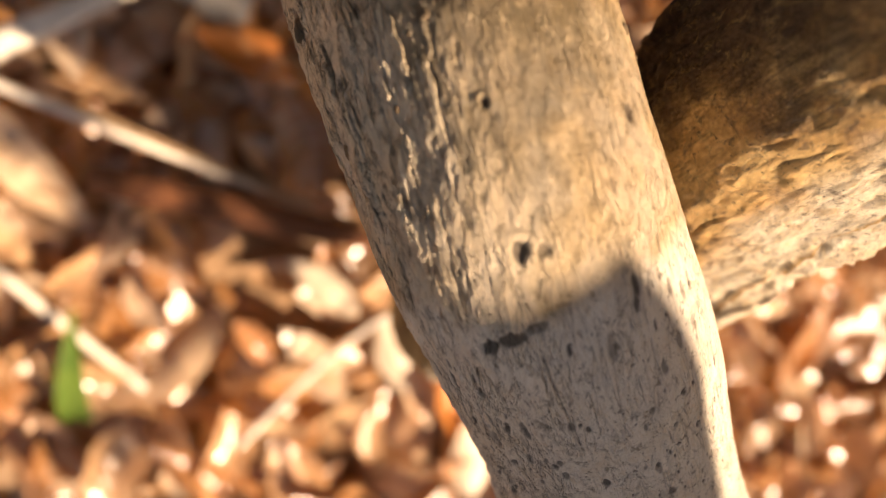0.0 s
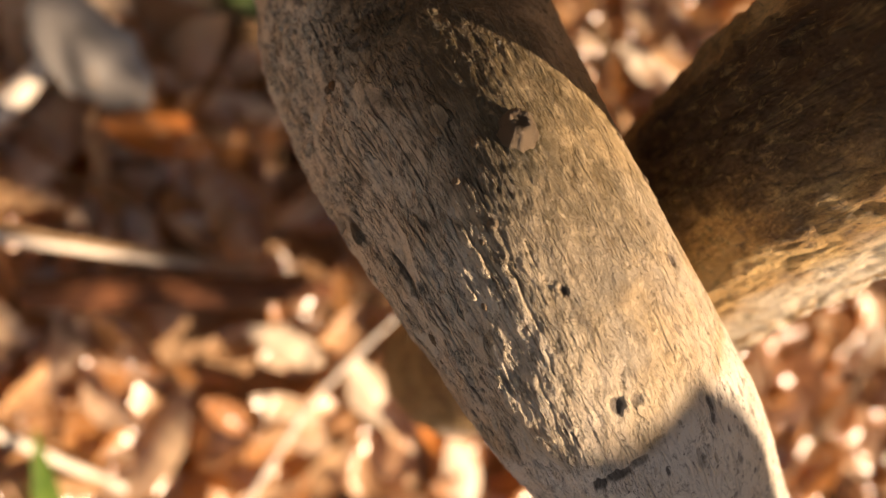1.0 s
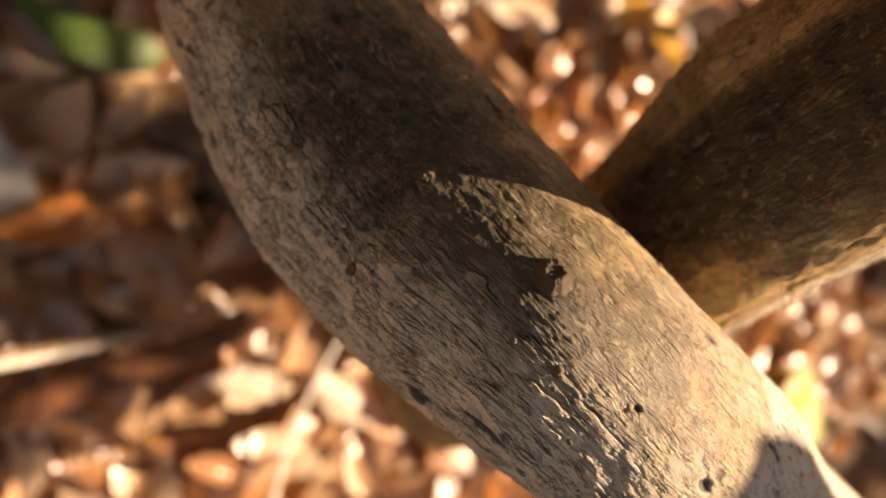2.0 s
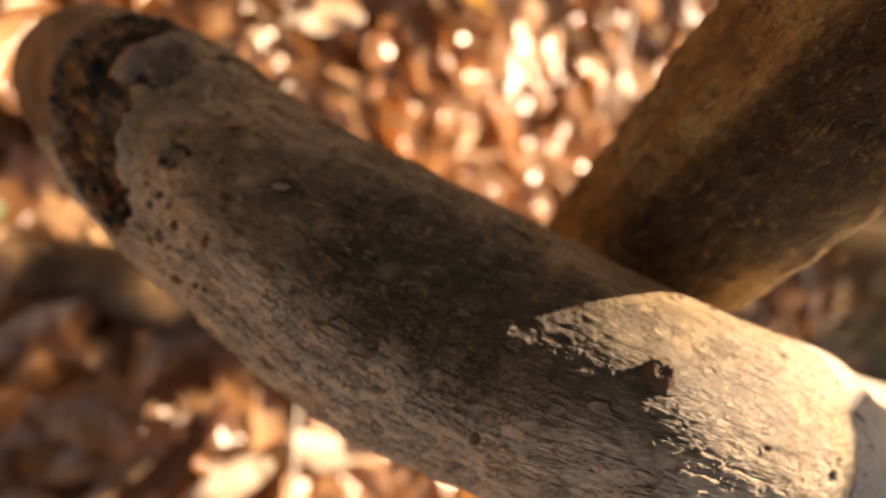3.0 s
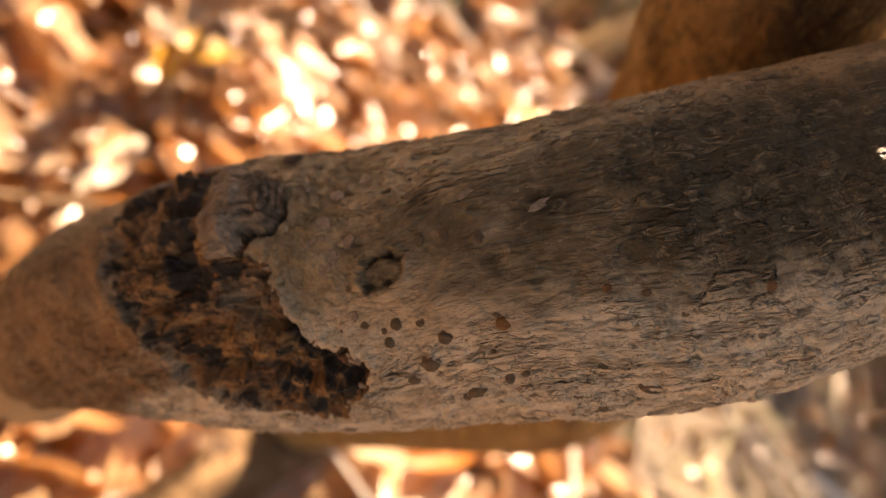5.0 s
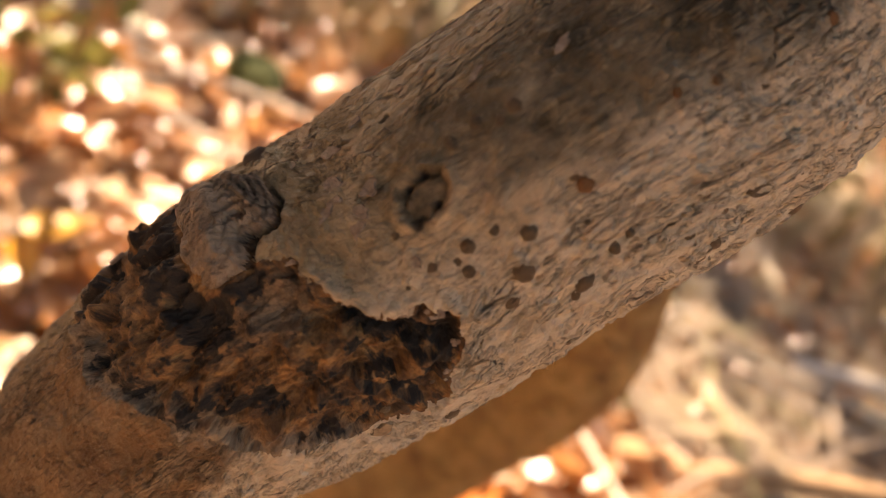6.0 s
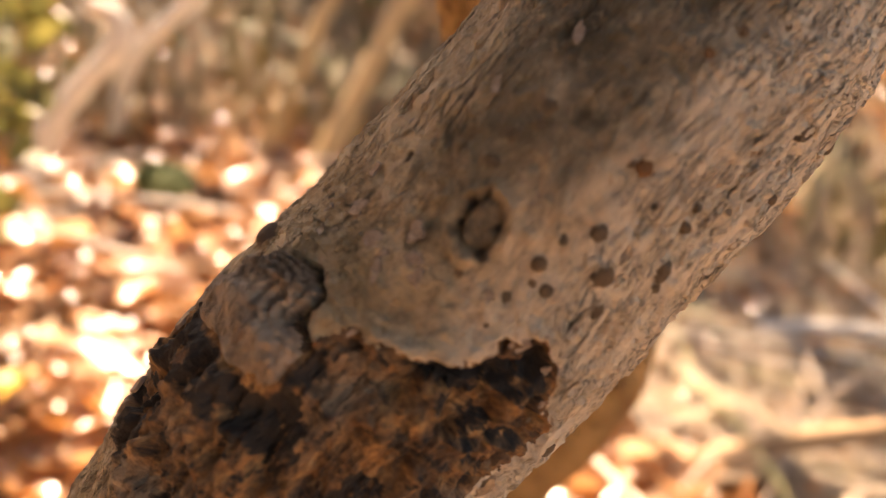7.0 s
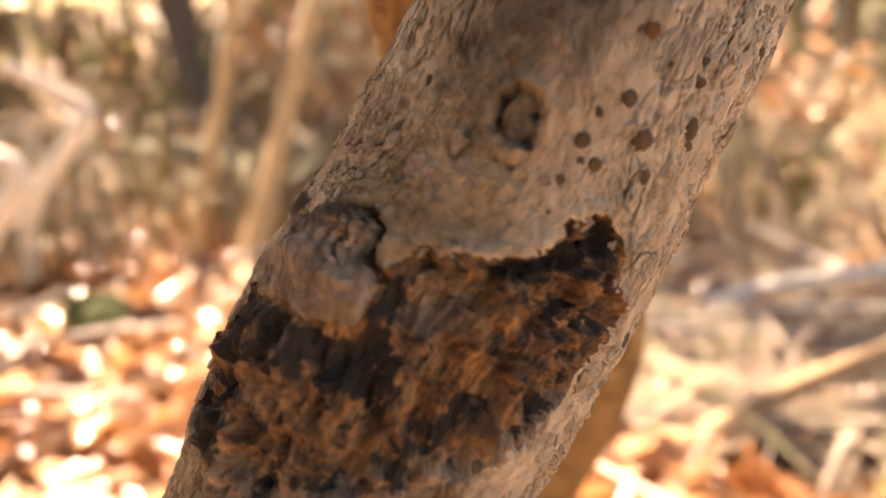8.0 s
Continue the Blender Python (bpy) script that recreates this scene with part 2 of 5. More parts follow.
def fbm(p, octaves=4, gain=0.5):
    a, s, out = 1.0, 1.0, 0.0
    for k in range(octaves):
        out = out + a * perlin(p * s + 17.3 * k)
        a, s = a * gain, s * 2.03
    return out


def plates(u, v, wide, long, seed):
    """Cells of a skin: the way to the nearest border in metres, a value of each cell's own, the place along the cell, and how far the border runs along it."""
    r = np.random.RandomState(seed).uniform(0, 1, (256, 3))
    x, y = u / wide, v / long
    i, j = np.floor(x).astype(np.int64), np.floor(y).astype(np.int64)
    best, second = np.full(len(u), 9.0), np.full(len(u), 9.0)
    own, along, cx, cy, ox, oy = (np.zeros(len(u)) for _ in range(6))
    for di in (-1, 0, 1):
        for dj in (-1, 0, 1):
            k = _perm[(_perm[(i + di) & 255] + j + dj) & 255]
            px, py = i + di + 0.5 + 0.8 * (r[k, 0] - 0.5), j + dj + 0.5 + 0.8 * (r[k, 1] - 0.5)
            d = np.hypot(x - px, y - py)
            first, next_best = d < best, (d >= best) & (d < second)
            second = np.where(first, best, np.minimum(second, d))
            ox, oy = np.where(first, cx, np.where(next_best, px, ox)), np.where(first, cy, np.where(next_best, py, oy))
            cx, cy = np.where(first, px, cx), np.where(first, py, cy)
            own, along = np.where(first, r[k, 2], own), np.where(first, y - py, along)
            best = np.where(first, d, best)
    run = np.abs(ox - cx) / (np.abs(ox - cx) + np.abs(oy - cy) + 1e-6)
    return (second - best) * 0.5 * wide, own, along, smooth(0.45, 0.75, run)


def smooth(e0, e1, x):
    t = np.clip((x - e0) / (e1 - e0), 0, 1)
    return t * t * (3 - 2 * t)


def fast_mesh(name, verts, faces, uv=None, soft=True):
    """A mesh from arrays: verts (n, 3), faces (m, 3 or 4), uv per corner."""
    me = bpy.data.meshes.new(name)
    k = faces.shape[1]
    me.vertices.add(len(verts))
    me.vertices.foreach_set("co", np.ascontiguousarray(verts, dtype=np.float32).ravel())
    me.loops.add(faces.size)
    me.loops.foreach_set("vertex_index", np.ascontiguousarray(faces, dtype=np.int32).ravel())
    me.polygons.add(len(faces))
    me.polygons.foreach_set("loop_start", np.arange(0, faces.size, k, dtype=np.int32))
    me.polygons.foreach_set("use_smooth", np.full(len(faces), soft))
    if uv is not None:
        me.uv_layers.new(name="UVMap").data.foreach_set("uv", np.ascontiguousarray(uv, dtype=np.float32).ravel())
    me.update(calc_edges=True)
    me.validate()
    return me


def mesh_part(name, me, material, parent=None, label="", m=None):
    if not me.materials:
        me.materials.append(material)
    ob = new(name, me)
    if parent is not None:
        ob.parent = parent
    if m is not None:
        ob.matrix_local = m
    return tagged(ob, label)


def thing(name, label, category, m=None, group="", kind=""):
    ob = new(name)
    ob.empty_display_size = 0.01
    if m is not None:
        ob.matrix_world = m
    return tagged(ob, label, category, group, kind)


def spline(knots, steps):
    """Catmull-Rom through the knots."""
    k = np.asarray(knots, float)
    e = np.vstack([2 * k[0] - k[1], k, 2 * k[-1] - k[-2]])
    out = []
    for i in range(len(k) - 1):
        a, b, c, d = e[i:i + 4]
        for u in np.arange(steps) / steps:
            out.append(0.5 * (2 * b + (c - a) * u + (2 * a - 5 * b + 4 * c - d) * u * u + (3 * b - a - 3 * c + d) * u ** 3))
    out.append(k[-1])
    return np.array(out)


class Tube:
    """A stem: a spline of x, y, z, radius, with places on its skin by length and angle."""

    def __init__(self, knots, ref=(1, 0, 0), ease=0.0):
        c = spline(knots, 40)
        if ease:
            long = np.concatenate([[0], np.cumsum(np.linalg.norm(np.diff(c[:, :3], axis=0), axis=1))])
            even = np.arange(0, long[-1], 0.001)
            c = np.stack([np.interp(even, long, c[:, k]) for k in range(4)], 1)
            w = np.exp(-0.5 * (np.arange(-30, 31) * 0.001 / ease) ** 2)
            pad = np.concatenate([2 * c[:1] - c[30:0:-1], c, 2 * c[-1:] - c[-2:-32:-1]])
            c = np.stack([np.convolve(pad[:, k], w / w.sum(), "valid") for k in range(4)], 1)
        self.c, self.r = c[:, :3], c[:, 3]
        t = np.gradient(self.c, axis=0)
        self.t = t / np.linalg.norm(t, axis=1)[:, None]
        a = np.array(ref, float) - (self.t @ np.array(ref, float))[:, None] * self.t
        self.a = a / np.linalg.norm(a, axis=1)[:, None]
        self.b = np.cross(self.t, self.a)
        self.s = np.concatenate([[0], np.cumsum(np.linalg.norm(np.diff(self.c, axis=0), axis=1))])

    def at(self, s):
        get = lambda q: np.stack([np.interp(s, self.s, q[:, k]) for k in range(3)], -1)
        return get(self.c), np.interp(s, self.s, self.r), get(self.t), get(self.a), get(self.b)

    def skin(self, s, deg, lift=0.0):
        """The pose of a small thing on the skin: z outwards, y along the stem."""
        c, r, t, a, b = self.at(s)
        n = a * math.cos(radians(deg)) + b * math.sin(radians(deg))
        n /= np.linalg.norm(n)
        t = t / np.linalg.norm(t)
        x = np.cross(t, n)
        p = c + n * (r + lift)
        return Matrix(((x[0], t[0], n[0], p[0]), (x[1], t[1], n[1], p[1]), (x[2], t[2], n[2], p[2]), (0, 0, 0, 1)))

    def grid(self, s0, s1, ns, na, relief=None, seam=-90.0, dense=None):
        """Verts, faces, uv (metres), and the length and angle of each vert."""
        s = np.linspace(s0, s1, ns)
        turn_at = np.arange(na + 1) * 360.0 / na
        if dense:
            share = dense[2] * 360.0
            turn_at = np.interp(turn_at, [0, (360 - share) * 0.5, (360 + share) * 0.5, 360], [0, dense[0] - seam, dense[1] - seam, 360])
        th = np.radians(seam + turn_at[:-1])
        S, T = np.meshgrid(s, th, indexing="ij")
        c, r, t, a, b = self.at(s)
        n = a[:, None] * np.cos(T)[..., None] + b[:, None] * np.sin(T)[..., None]
        rad = np.repeat(r[:, None], na, 1)
        flat = np.stack([S, np.cos(T) * rad, np.sin(T) * rad], -1).reshape(-1, 3)
        if relief is not None:
            h = relief(flat, S.ravel(), np.degrees(T).ravel())
            h, self.mask = h if isinstance(h, tuple) else (h, None)
            rad = rad + h.reshape(ns, na)
        v = (c[:, None] + n * rad[..., None]).reshape(-1, 3)
        i, j = np.meshgrid(np.arange(ns - 1), np.arange(na), indexing="ij")
        i, j = i.ravel(), j.ravel()
        j2 = (j + 1) % na
        f = np.stack([i * na + j, i * na + j2, (i + 1) * na + j2, (i + 1) * na + j], 1)
        w = np.radians(turn_at) * float(self.r.mean())
        uv = np.stack([np.stack([w[j], s[i]], -1), np.stack([w[j + 1], s[i]], -1), np.stack([w[j + 1], s[i + 1]], -1), np.stack([w[j], s[i + 1]], -1)], 1)
        return v, f, uv, S.ravel(), np.degrees(T).ravel()


def split_mesh(name, v, f, uv, keep, zones):
    """Some of the faces as a mesh, with the zones of its surface as point attributes."""
    f, uv = f[keep], uv[keep]
    used = np.unique(f)
    index = np.zeros(len(v), np.int64)
    index[used] = np.arange(len(used))
    me = fast_mesh(name, v[used], index[f], uv)
    for key, values in zones.items():
        me.attributes.new(key, "FLOAT", "POINT").data.foreach_set("value", values[used].astype(np.float32))
    return me


# ---- the leaning trunk ----
TRUNK = Tube([
    (0.47, 0.205, 0.0, 0.026), (0.385, 0.24, 0.18, 0.023), (0.30, 0.262, 0.36, 0.02), (0.2754, 0.2755, 0.425, 0.0195), (0.2589, 0.2787, 0.4775, 0.0229),
    (0.2371, 0.2585, 0.5294, 0.0297), (0.2269, 0.2424, 0.5488, 0.0304), (0.2151, 0.2287, 0.5771, 0.0288), (0.2095, 0.21, 0.5938, 0.0315),
    (0.2061, 0.1862, 0.616, 0.0315), (0.2051, 0.164, 0.6431, 0.0266), (0.2149, 0.1306, 0.653, 0.0253), (0.2297, 0.1016, 0.6457, 0.025),
    (0.2391, 0.0736, 0.6404, 0.025), (0.262, 0.02, 0.645, 0.025), (0.295, -0.06, 0.69, 0.0245), (0.34, -0.16, 0.82, 0.023)], ease=0.009)
OFFSET = float(np.interp(0.36, TRUNK.c[:480, 2], TRUNK.s[:480]))          # length of the stem below the bent part


WOUND_RIM = [(0.190, 48), (0.1965, 62), (0.2, 75), (0.201, 88), (0.2003, 97), (0.203, 101), (0.2065, 105), (0.2082, 111), (0.2093, 116), (0.2133, 120), (0.2183, 126), (0.2251, 132),
             (0.2293, 140), (0.2252, 148), (0.2198, 158), (0.2168, 168), (0.2109, 167), (0.2047, 164), (0.1981, 163), (0.1915, 158), (0.1855, 150), (0.18, 132), (0.1748, 112), (0.17, 97), (0.166, 76), (0.168, 45), (0.176, 36), (0.186, 42)]


LOBE_RIM = [(0.193, 51), (0.1975, 60), (0.2048, 70), (0.2078, 82), (0.2056, 90), (0.2008, 90), (0.1988, 100), (0.193, 98), (0.1915, 87), (0.191, 70), (0.19, 58)]


def rim_depth(rim, s, wide, rough):
    """How far places on the skin lie inside a rim (minus: outside), in metres."""
    out = np.full(len(s), -0.01)
    near = np.nonzero((s > 0.155) & (s < 0.24) & (wide > 25) & (wide < 182))[0]
    arc = 0.0295 * math.pi / 180
    x, y = wide[near] * arc, s[near]
    best, inside = np.full(len(near), 1.0), np.zeros(len(near), bool)
    for (s0, d0), (s1, d1) in zip(rim, rim[1:] + rim[:1]):
        ax, ay, bx, by = d0 * arc, s0, d1 * arc, s1
        k = np.clip(((x - ax) * (bx - ax) + (y - ay) * (by - ay)) / ((bx - ax) ** 2 + (by - ay) ** 2), 0, 1)
        best = np.minimum(best, np.hypot(x - ax - k * (bx - ax), y - ay - k * (by - ay)))
        crosses = (ay > y) != (by > y)
        inside ^= crosses & (x < (bx - ax) * (y - ay) / (by - ay + 1e-12) + ax)
    out[near] = np.where(inside, best, -best) + rough[near]
    return out


def scatter_pores(seed, count, s0, s1, d0, d1, small, big, long=1.0):
    """Places, half widths and depths of pores in the bark."""
    r = np.random.RandomState(seed)
    out = []
    for _ in range(count):
        a = small + (big - small) * r.uniform() ** 2
        out.append((r.uniform(s0, s1), r.uniform(d0, d1), a, a * r.uniform(0.8, 1.0 + long), r.uniform(0.5, 1.0)))
    return out


PORES = (scatter_pores(1, 360, 0.376, 0.46, 40, 190, 0.0002, 0.0008, 1.3) + scatter_pores(2, 90, 0.22, 0.372, 110, 200, 0.00018, 0.0005, 1.0)
         + scatter_pores(3, 50, 0.24, 0.372, 35, 100, 0.00015, 0.0003, 0.6) + scatter_pores(4, 40, 0.36, 0.42, 140, 185, 0.0003, 0.0007, 4.0)
         + scatter_pores(5, 60, 0.13, 0.2, 30, 200, 0.0002, 0.0007, 1.0)
         + [(0.3687, 111, 0.0012, 0.0012, 1.0), (0.3694, 103, 0.0012, 0.0007, 0.7), (0.3776, 121, 0.0026, 0.0008, 1.0), (0.378, 129, 0.0016, 0.0009, 1.0), (0.377, 112, 0.002, 0.0006, 0.7),
            (0.3536, 109, 0.0006, 0.0006, 1.0), (0.3593, 58, 0.0011, 0.0013, 0.9), (0.3436, 161, 0.0008, 0.003, 0.9), (0.3334, 175, 0.0012, 0.003, 1.0), (0.3419, 162, 0.0007, 0.0026, 0.9),
            (0.3593, 162, 0.0006, 0.0035, 1.0), (0.3041, 58, 0.0006, 0.004, 0.9), (0.366, 75, 0.0005, 0.0011, 0.6), (0.2349, 73.4, 0.0008, 0.0008, 1.0), (0.2008, 91.5, 0.0014, 0.0016, 1.0)])


ZONES = {}


def trunk_relief(p, s, deg):
    """Heights of the bark over the trunk's smooth skin, and a mask of cork, rot and painted crevice shade."""
    q = p.copy()
    s = s - OFFSET
    along = q * (0.26, 1, 1) + 0.0006 * perlin(q / 0.003 + 80.0)[:, None]
    h = 0.0012 * fbm(q / 0.024, 2) + 0.00015 * fbm(q / 0.0042, 3, 0.6) + 0.00011 * perlin(q / 0.0009 + 31.0)
    cork = np.zeros(len(s))
    wide0 = (deg + 90) % 360 - 90
    side = (0.5 + 0.5 * smooth(110, 145, wide0)) * (1 - 0.7 * smooth(0.31, 0.35, s))
    for k, (size, depth) in enumerate(((0.0024, 0.00028), (0.005, 0.0004))):
        n = perlin(along / size + 3.1 + 7 * k)
        mask = smooth(-0.05, 0.3, perlin(q / 0.012 + 9.0 + 5 * k)) * side
        line = mask * (1 - smooth(0.01, 0.09 - 0.035 * k, np.abs(n)))
        h -= depth * line
        h += 0.00022 * mask * smooth(0.02, 0.1, n) * (1 - smooth(0.15, 0.5, n))
        cork = np.maximum(cork, 0.06 * line)
    flake = perlin(q * (0.55, 1, 1) / 0.0052 + 14.0) + 0.4 * perlin(q / 0.0021 + 8.0)
    h += (0.00004 + 0.00032 * (1 - smooth(0.24, 0.32, s)) + 0.0002 * smooth(125, 150, wide0)) * (smooth(0.1, 0.16, flake) + 0.8 * smooth(-0.22, -0.17, flake))
    h -= 0.00008 * smooth(0.42, 0.6, perlin(q / 0.0022 + 40.0))
    h *= 1 - 0.45 * smooth(0.3, 0.34, s) * (1 - smooth(118, 140, wide0))
    grains = fbm(q / 0.001 + 5.0, 2, 0.7)
    scales = perlin(q * (0.7, 1, 1) / 0.0019 + 66.0) + 0.35 * perlin(q / 0.0008 + 4.0)
    h += 0.00009 * grains + (0.00022 - 0.00015 * smooth(0.31, 0.335, s)) * smooth(0.05, 0.11, scales) + 0.00008 * smooth(-0.3, -0.24, scales)
    arc = np.radians(wide0) * 0.0275
    push = 0.0011 * perlin(q / 0.0028 + 120.0)
    scaly = np.clip(0.25 + 0.75 * smooth(108, 140, wide0) + 0.35 * (1 - smooth(0.24, 0.3, s)), 0, 1) * (1 - 0.75 * smooth(0.345, 0.372, s))
    scaly *= 1 - 0.6 * smooth(80, 92, wide0) * (1 - smooth(124, 140, wide0)) * (1 - smooth(0.255, 0.275, s))
    for size, long, amount, seed, low in ((0.0026, 0.0085, 1.0, 5, 0.02), (0.0013, 0.0042, 0.55, 6, 0.06)):
        edge, own, lift, run = plates(arc + push, s + 1.6 * perlin(q / 0.005 + 140.0) * 0.001, size, long, seed)
        here = smooth(low, low + 0.2, perlin(q * (0.6, 1, 1) / (3.2 * size) + 150.0 + seed) + 0.25 * scaly) * scaly
        h += here * amount * (0.00042 * own + 0.00034 * np.clip(lift, -0.5, 0.5) * (own - 0.3) - 0.0005 * run * (1 - smooth(0.0, 0.00022, edge)))
        # plate edges darkened in colour, as shade in the gaps
        cork = np.maximum(cork, 0.4 * amount * here * run * smooth(0.35, 0.7, own) * (1 - smooth(0.00005, 0.00022, edge)))
    r0 = 0.027
    wide = (deg + 90) % 360 - 90
    for ps, pd, a, c, depth in PORES:
        near = np.nonzero(np.abs(s - ps) < 3 * c)[0]
        u = (wide[near] - pd) * math.pi / 180 * r0 / a
        w = (s[near] - ps) / c + 0.5 * perlin(q[near] / 0.0012 + 11.0)
        u = u + 0.5 * perlin(q[near] / 0.0012 + 71.0)
        g = np.exp(-(u * u + w * w) ** 1.5)
        h[near] -= 0.0006 * depth * min(1.0, a / 0.0009) * g - 0.00012 * np.exp(-((np.sqrt(u * u + w * w) - 1.5) / 0.4) ** 2) * depth
        cork[near] = np.maximum(cork[near], 0.95 * depth * smooth(0.2, 0.6, g))
    lobe = rim_depth(LOBE_RIM, s, wide, 0.0011 * fbm(q / 0.004 + 13.0, 4, 0.65))
    fold = np.sqrt(np.clip(lobe / 0.0038, 0, 1)) * 0.0038 + 0.0014 * smooth(0.0025, 0.0065, lobe)
    crease = np.sin((lobe + 0.0007 * fbm(q / 0.003 + 3.0, 3)) / 0.00022) * smooth(0.1965, 0.2, s) * (1 - smooth(0.0045, 0.006, lobe))
    h = np.where(lobe > 0, 0.4 * h + fold + 0.0006 * crease + 0.0012 * fbm(q / 0.0035 + 52.0, 5, 0.68), h)
    moat = np.exp(-((lobe + 0.0007) / 0.0008) ** 2) * smooth(0.197, 0.2, s) * smooth(66, 84, wide)
    h -= 0.002 * moat
    # the groove round the lobe gets its shade painted in
    cork = np.where(lobe > 0.0003, 0.15 * smooth(0.0, 0.5, fbm(q / 0.003 + 29.0, 3)), np.maximum(cork, 0.95 * smooth(0.35, 0.8, moat)))
    kx, ky = (wide - 104.6) * math.pi / 180 * 0.029, s - 0.2348
    knot = np.hypot(kx, ky) + 0.0008 * fbm(q / 0.0024 + 33.0, 4, 0.7)
    h += 0.0009 * np.exp(-((knot - 0.0041) / 0.0009) ** 2) - 0.0010 * np.exp(-((knot - 0.003) / 0.0006) ** 2) - 0.0003 * (1 - smooth(0.001, 0.0026, knot)) + 0.001 * perlin(q / 0.0016 + 6.0) * (1 - smooth(0.002, 0.003, knot))
    cork = np.maximum(cork, 0.6 * np.exp(-((knot - 0.003) / 0.0006) ** 2) + 0.25 * (1 - smooth(0.002, 0.003, knot)) + 0.45 * (1 - smooth(0.0022, 0.003, knot)) * smooth(-0.2, 0.3, perlin(q / 0.0016 + 16.0)))
    for px, py, a in ((-0.0028, 0.0013, 0.0009), (0.0022, 0.001, 0.0008), (0.0027, -0.0025, 0.0011), (-0.0026, -0.0012, 0.0006)):
        pit = np.exp(-((kx - px) ** 2 + 1.6 * (ky - py) ** 2) / (a * a))
        h -= 0.0011 * pit
        cork = np.maximum(cork, smooth(0.25, 0.6, pit))
    gap = np.minimum(rim_depth(WOUND_RIM, s, wide, 0.0026 * fbm(q / 0.0055 + 60.0, 4, 0.65)), -lobe)
    ZONES["gap"], ZONES["lobe"] = gap, lobe
    inner = smooth(0.0, 0.0022, gap)
    lip = smooth(95, 110, wide) * (1 - smooth(150, 165, wide))
    h += (0.0002 + 0.0005 * lip) * np.exp(-((gap + 0.0012) / 0.0016) ** 2)
    deep = smooth(112, 122, wide) * (1 - smooth(0.002, 0.008, gap)) * smooth(0.2075, 0.213, s) * (1 - smooth(150, 160, wide))
    rugged = 0.0022 * fbm(q * (0.6, 1, 1) / 0.0075 + 21.0, 5, 0.62) - 0.0012 * np.abs(perlin(q * (0.5, 1, 1) / 0.0026 + 2.0))
    shelf = perlin(q * (0.7, 1, 1) / 0.006 + 44.0)
    rugged += 0.0011 * smooth(0.0, 0.14, shelf)
    h = h * (1 - 0.6 * inner) + inner * (-0.0008 - 0.0018 * deep + 1.75 * rugged)
    ridge = fbm(q / 0.0045 + 91.0, 4, 0.65)
    under = np.exp(-(((wide - 98) * 0.00051 / 0.008) ** 2 + ((s - 0.1895) / 0.005) ** 2))
    edge_left = np.exp(-((wide - 58) / 12) ** 2)
    # black rot, with the shade beneath the lobe painted into the same mask
    rot = inner * np.clip(1.1 * deep + 0.55 * smooth(0.35, 0.9, under + 0.8 * ridge) + 0.9 * np.exp(-((lobe + 0.0016) / 0.0016) ** 2) + smooth(0.0, 0.35, ridge) * 0.7 + 0.9 * edge_left * smooth(-0.3, 0.2, ridge), 0, 1)
    cork = np.clip(np.where(gap > 0, rot, cork), 0, 1)
    ZONES["crack"] = np.clip(0.4 + smooth(95, 130, wide) * (1 - 0.75 * smooth(0.33, 0.37, s)) + 0.75 * (1 - smooth(0.27, 0.32, s)), 0, 1)
    calm = smooth(80, 92, wide) * (1 - smooth(124, 140, wide)) * (1 - smooth(0.255, 0.275, s))
    ZONES["crack"] *= 1 - 0.7 * calm
    # paler underside: light bounced off the litter, painted into the colour
    ZONES["bounce_pale"] = smooth(92, 140, wide + 20 * fbm(q / 0.012 + 17.0, 3)) * (1 - 0.4 * smooth(0.34, 0.37, s))
    white = smooth(0.3745, 0.379, s + 0.0012 * fbm(q / 0.004 + 37.0, 3) + 0.004 * smooth(120, 150, wide))
    # the whitish bark beyond the crack is pale as well
    ZONES["bounce_pale"] = np.maximum(ZONES["bounce_pale"], white)
    # dark tone for algal patches and for shade painted on the upper side
    shade_stain = np.exp(-(((wide - 99) / 37) ** 2 + ((s - 0.296) / 0.05) ** 2) ** 1.5)
    shade_stain = shade_stain + 0.36 * np.exp(-(((wide - 80) / 42) ** 2 + ((s - 0.353) / 0.022) ** 2))
    shade_stain = shade_stain + 0.3 * np.exp(-(((wide - 103) / 26) ** 2 + ((s - 0.238) / 0.02) ** 2))
    shade_low = np.clip(shade_stain, 0, 1) * (1 - white)
    ZONES["algae_shade"] = np.clip(shade_stain * (0.9 + 0.7 * fbm(q / 0.01 + 27.0, 4)), 0, 1) * (1 - 0.85 * white)
    # whitish bark, plus a partial white that paints the sunlit stretch's silver sheen
    ZONES["white"] = np.clip(white + 0.35 * smooth(0.335, 0.36, s) * smooth(-0.3, 0.3, fbm(q / 0.009 + 63.0, 3)), 0, 1) * (1 - shade_low)
    ZONES["rust"] = (1 - smooth(0.178, 0.192, s + 0.006 * fbm(q / 0.008 + 51.0, 3) + 0.022 * smooth(140, 165, wide))) * smooth(55, 85, wide) * (lobe < 0)
    ZONES["cork"] = cork
    ZONES["grit"] = 0.22 + 0.78 * smooth(0.27, 0.32, s) * (1 - 0.35 * smooth(120, 150, wide))
    return h, cork


tree = thing("small_tree", "leaning grey-barked small tree trunk with a dark wound", "tree", pose(0.47, 0.205, 0.0))
def hang(ob):
    """Put a mesh made in world places under its thing."""
    ob.matrix_local = ob.parent.matrix_world.inverted()
    return ob


bpy.context.view_layer.update()
s_in, s_out = OFFSET + 0.10, OFFSET + 0.47
v, f, uv, S, D = TRUNK.grid(s_in, s_out, 1300, 540, trunk_relief, -90.0, (15, 212, 0.8))
wide = (D + 90) % 360 - 90
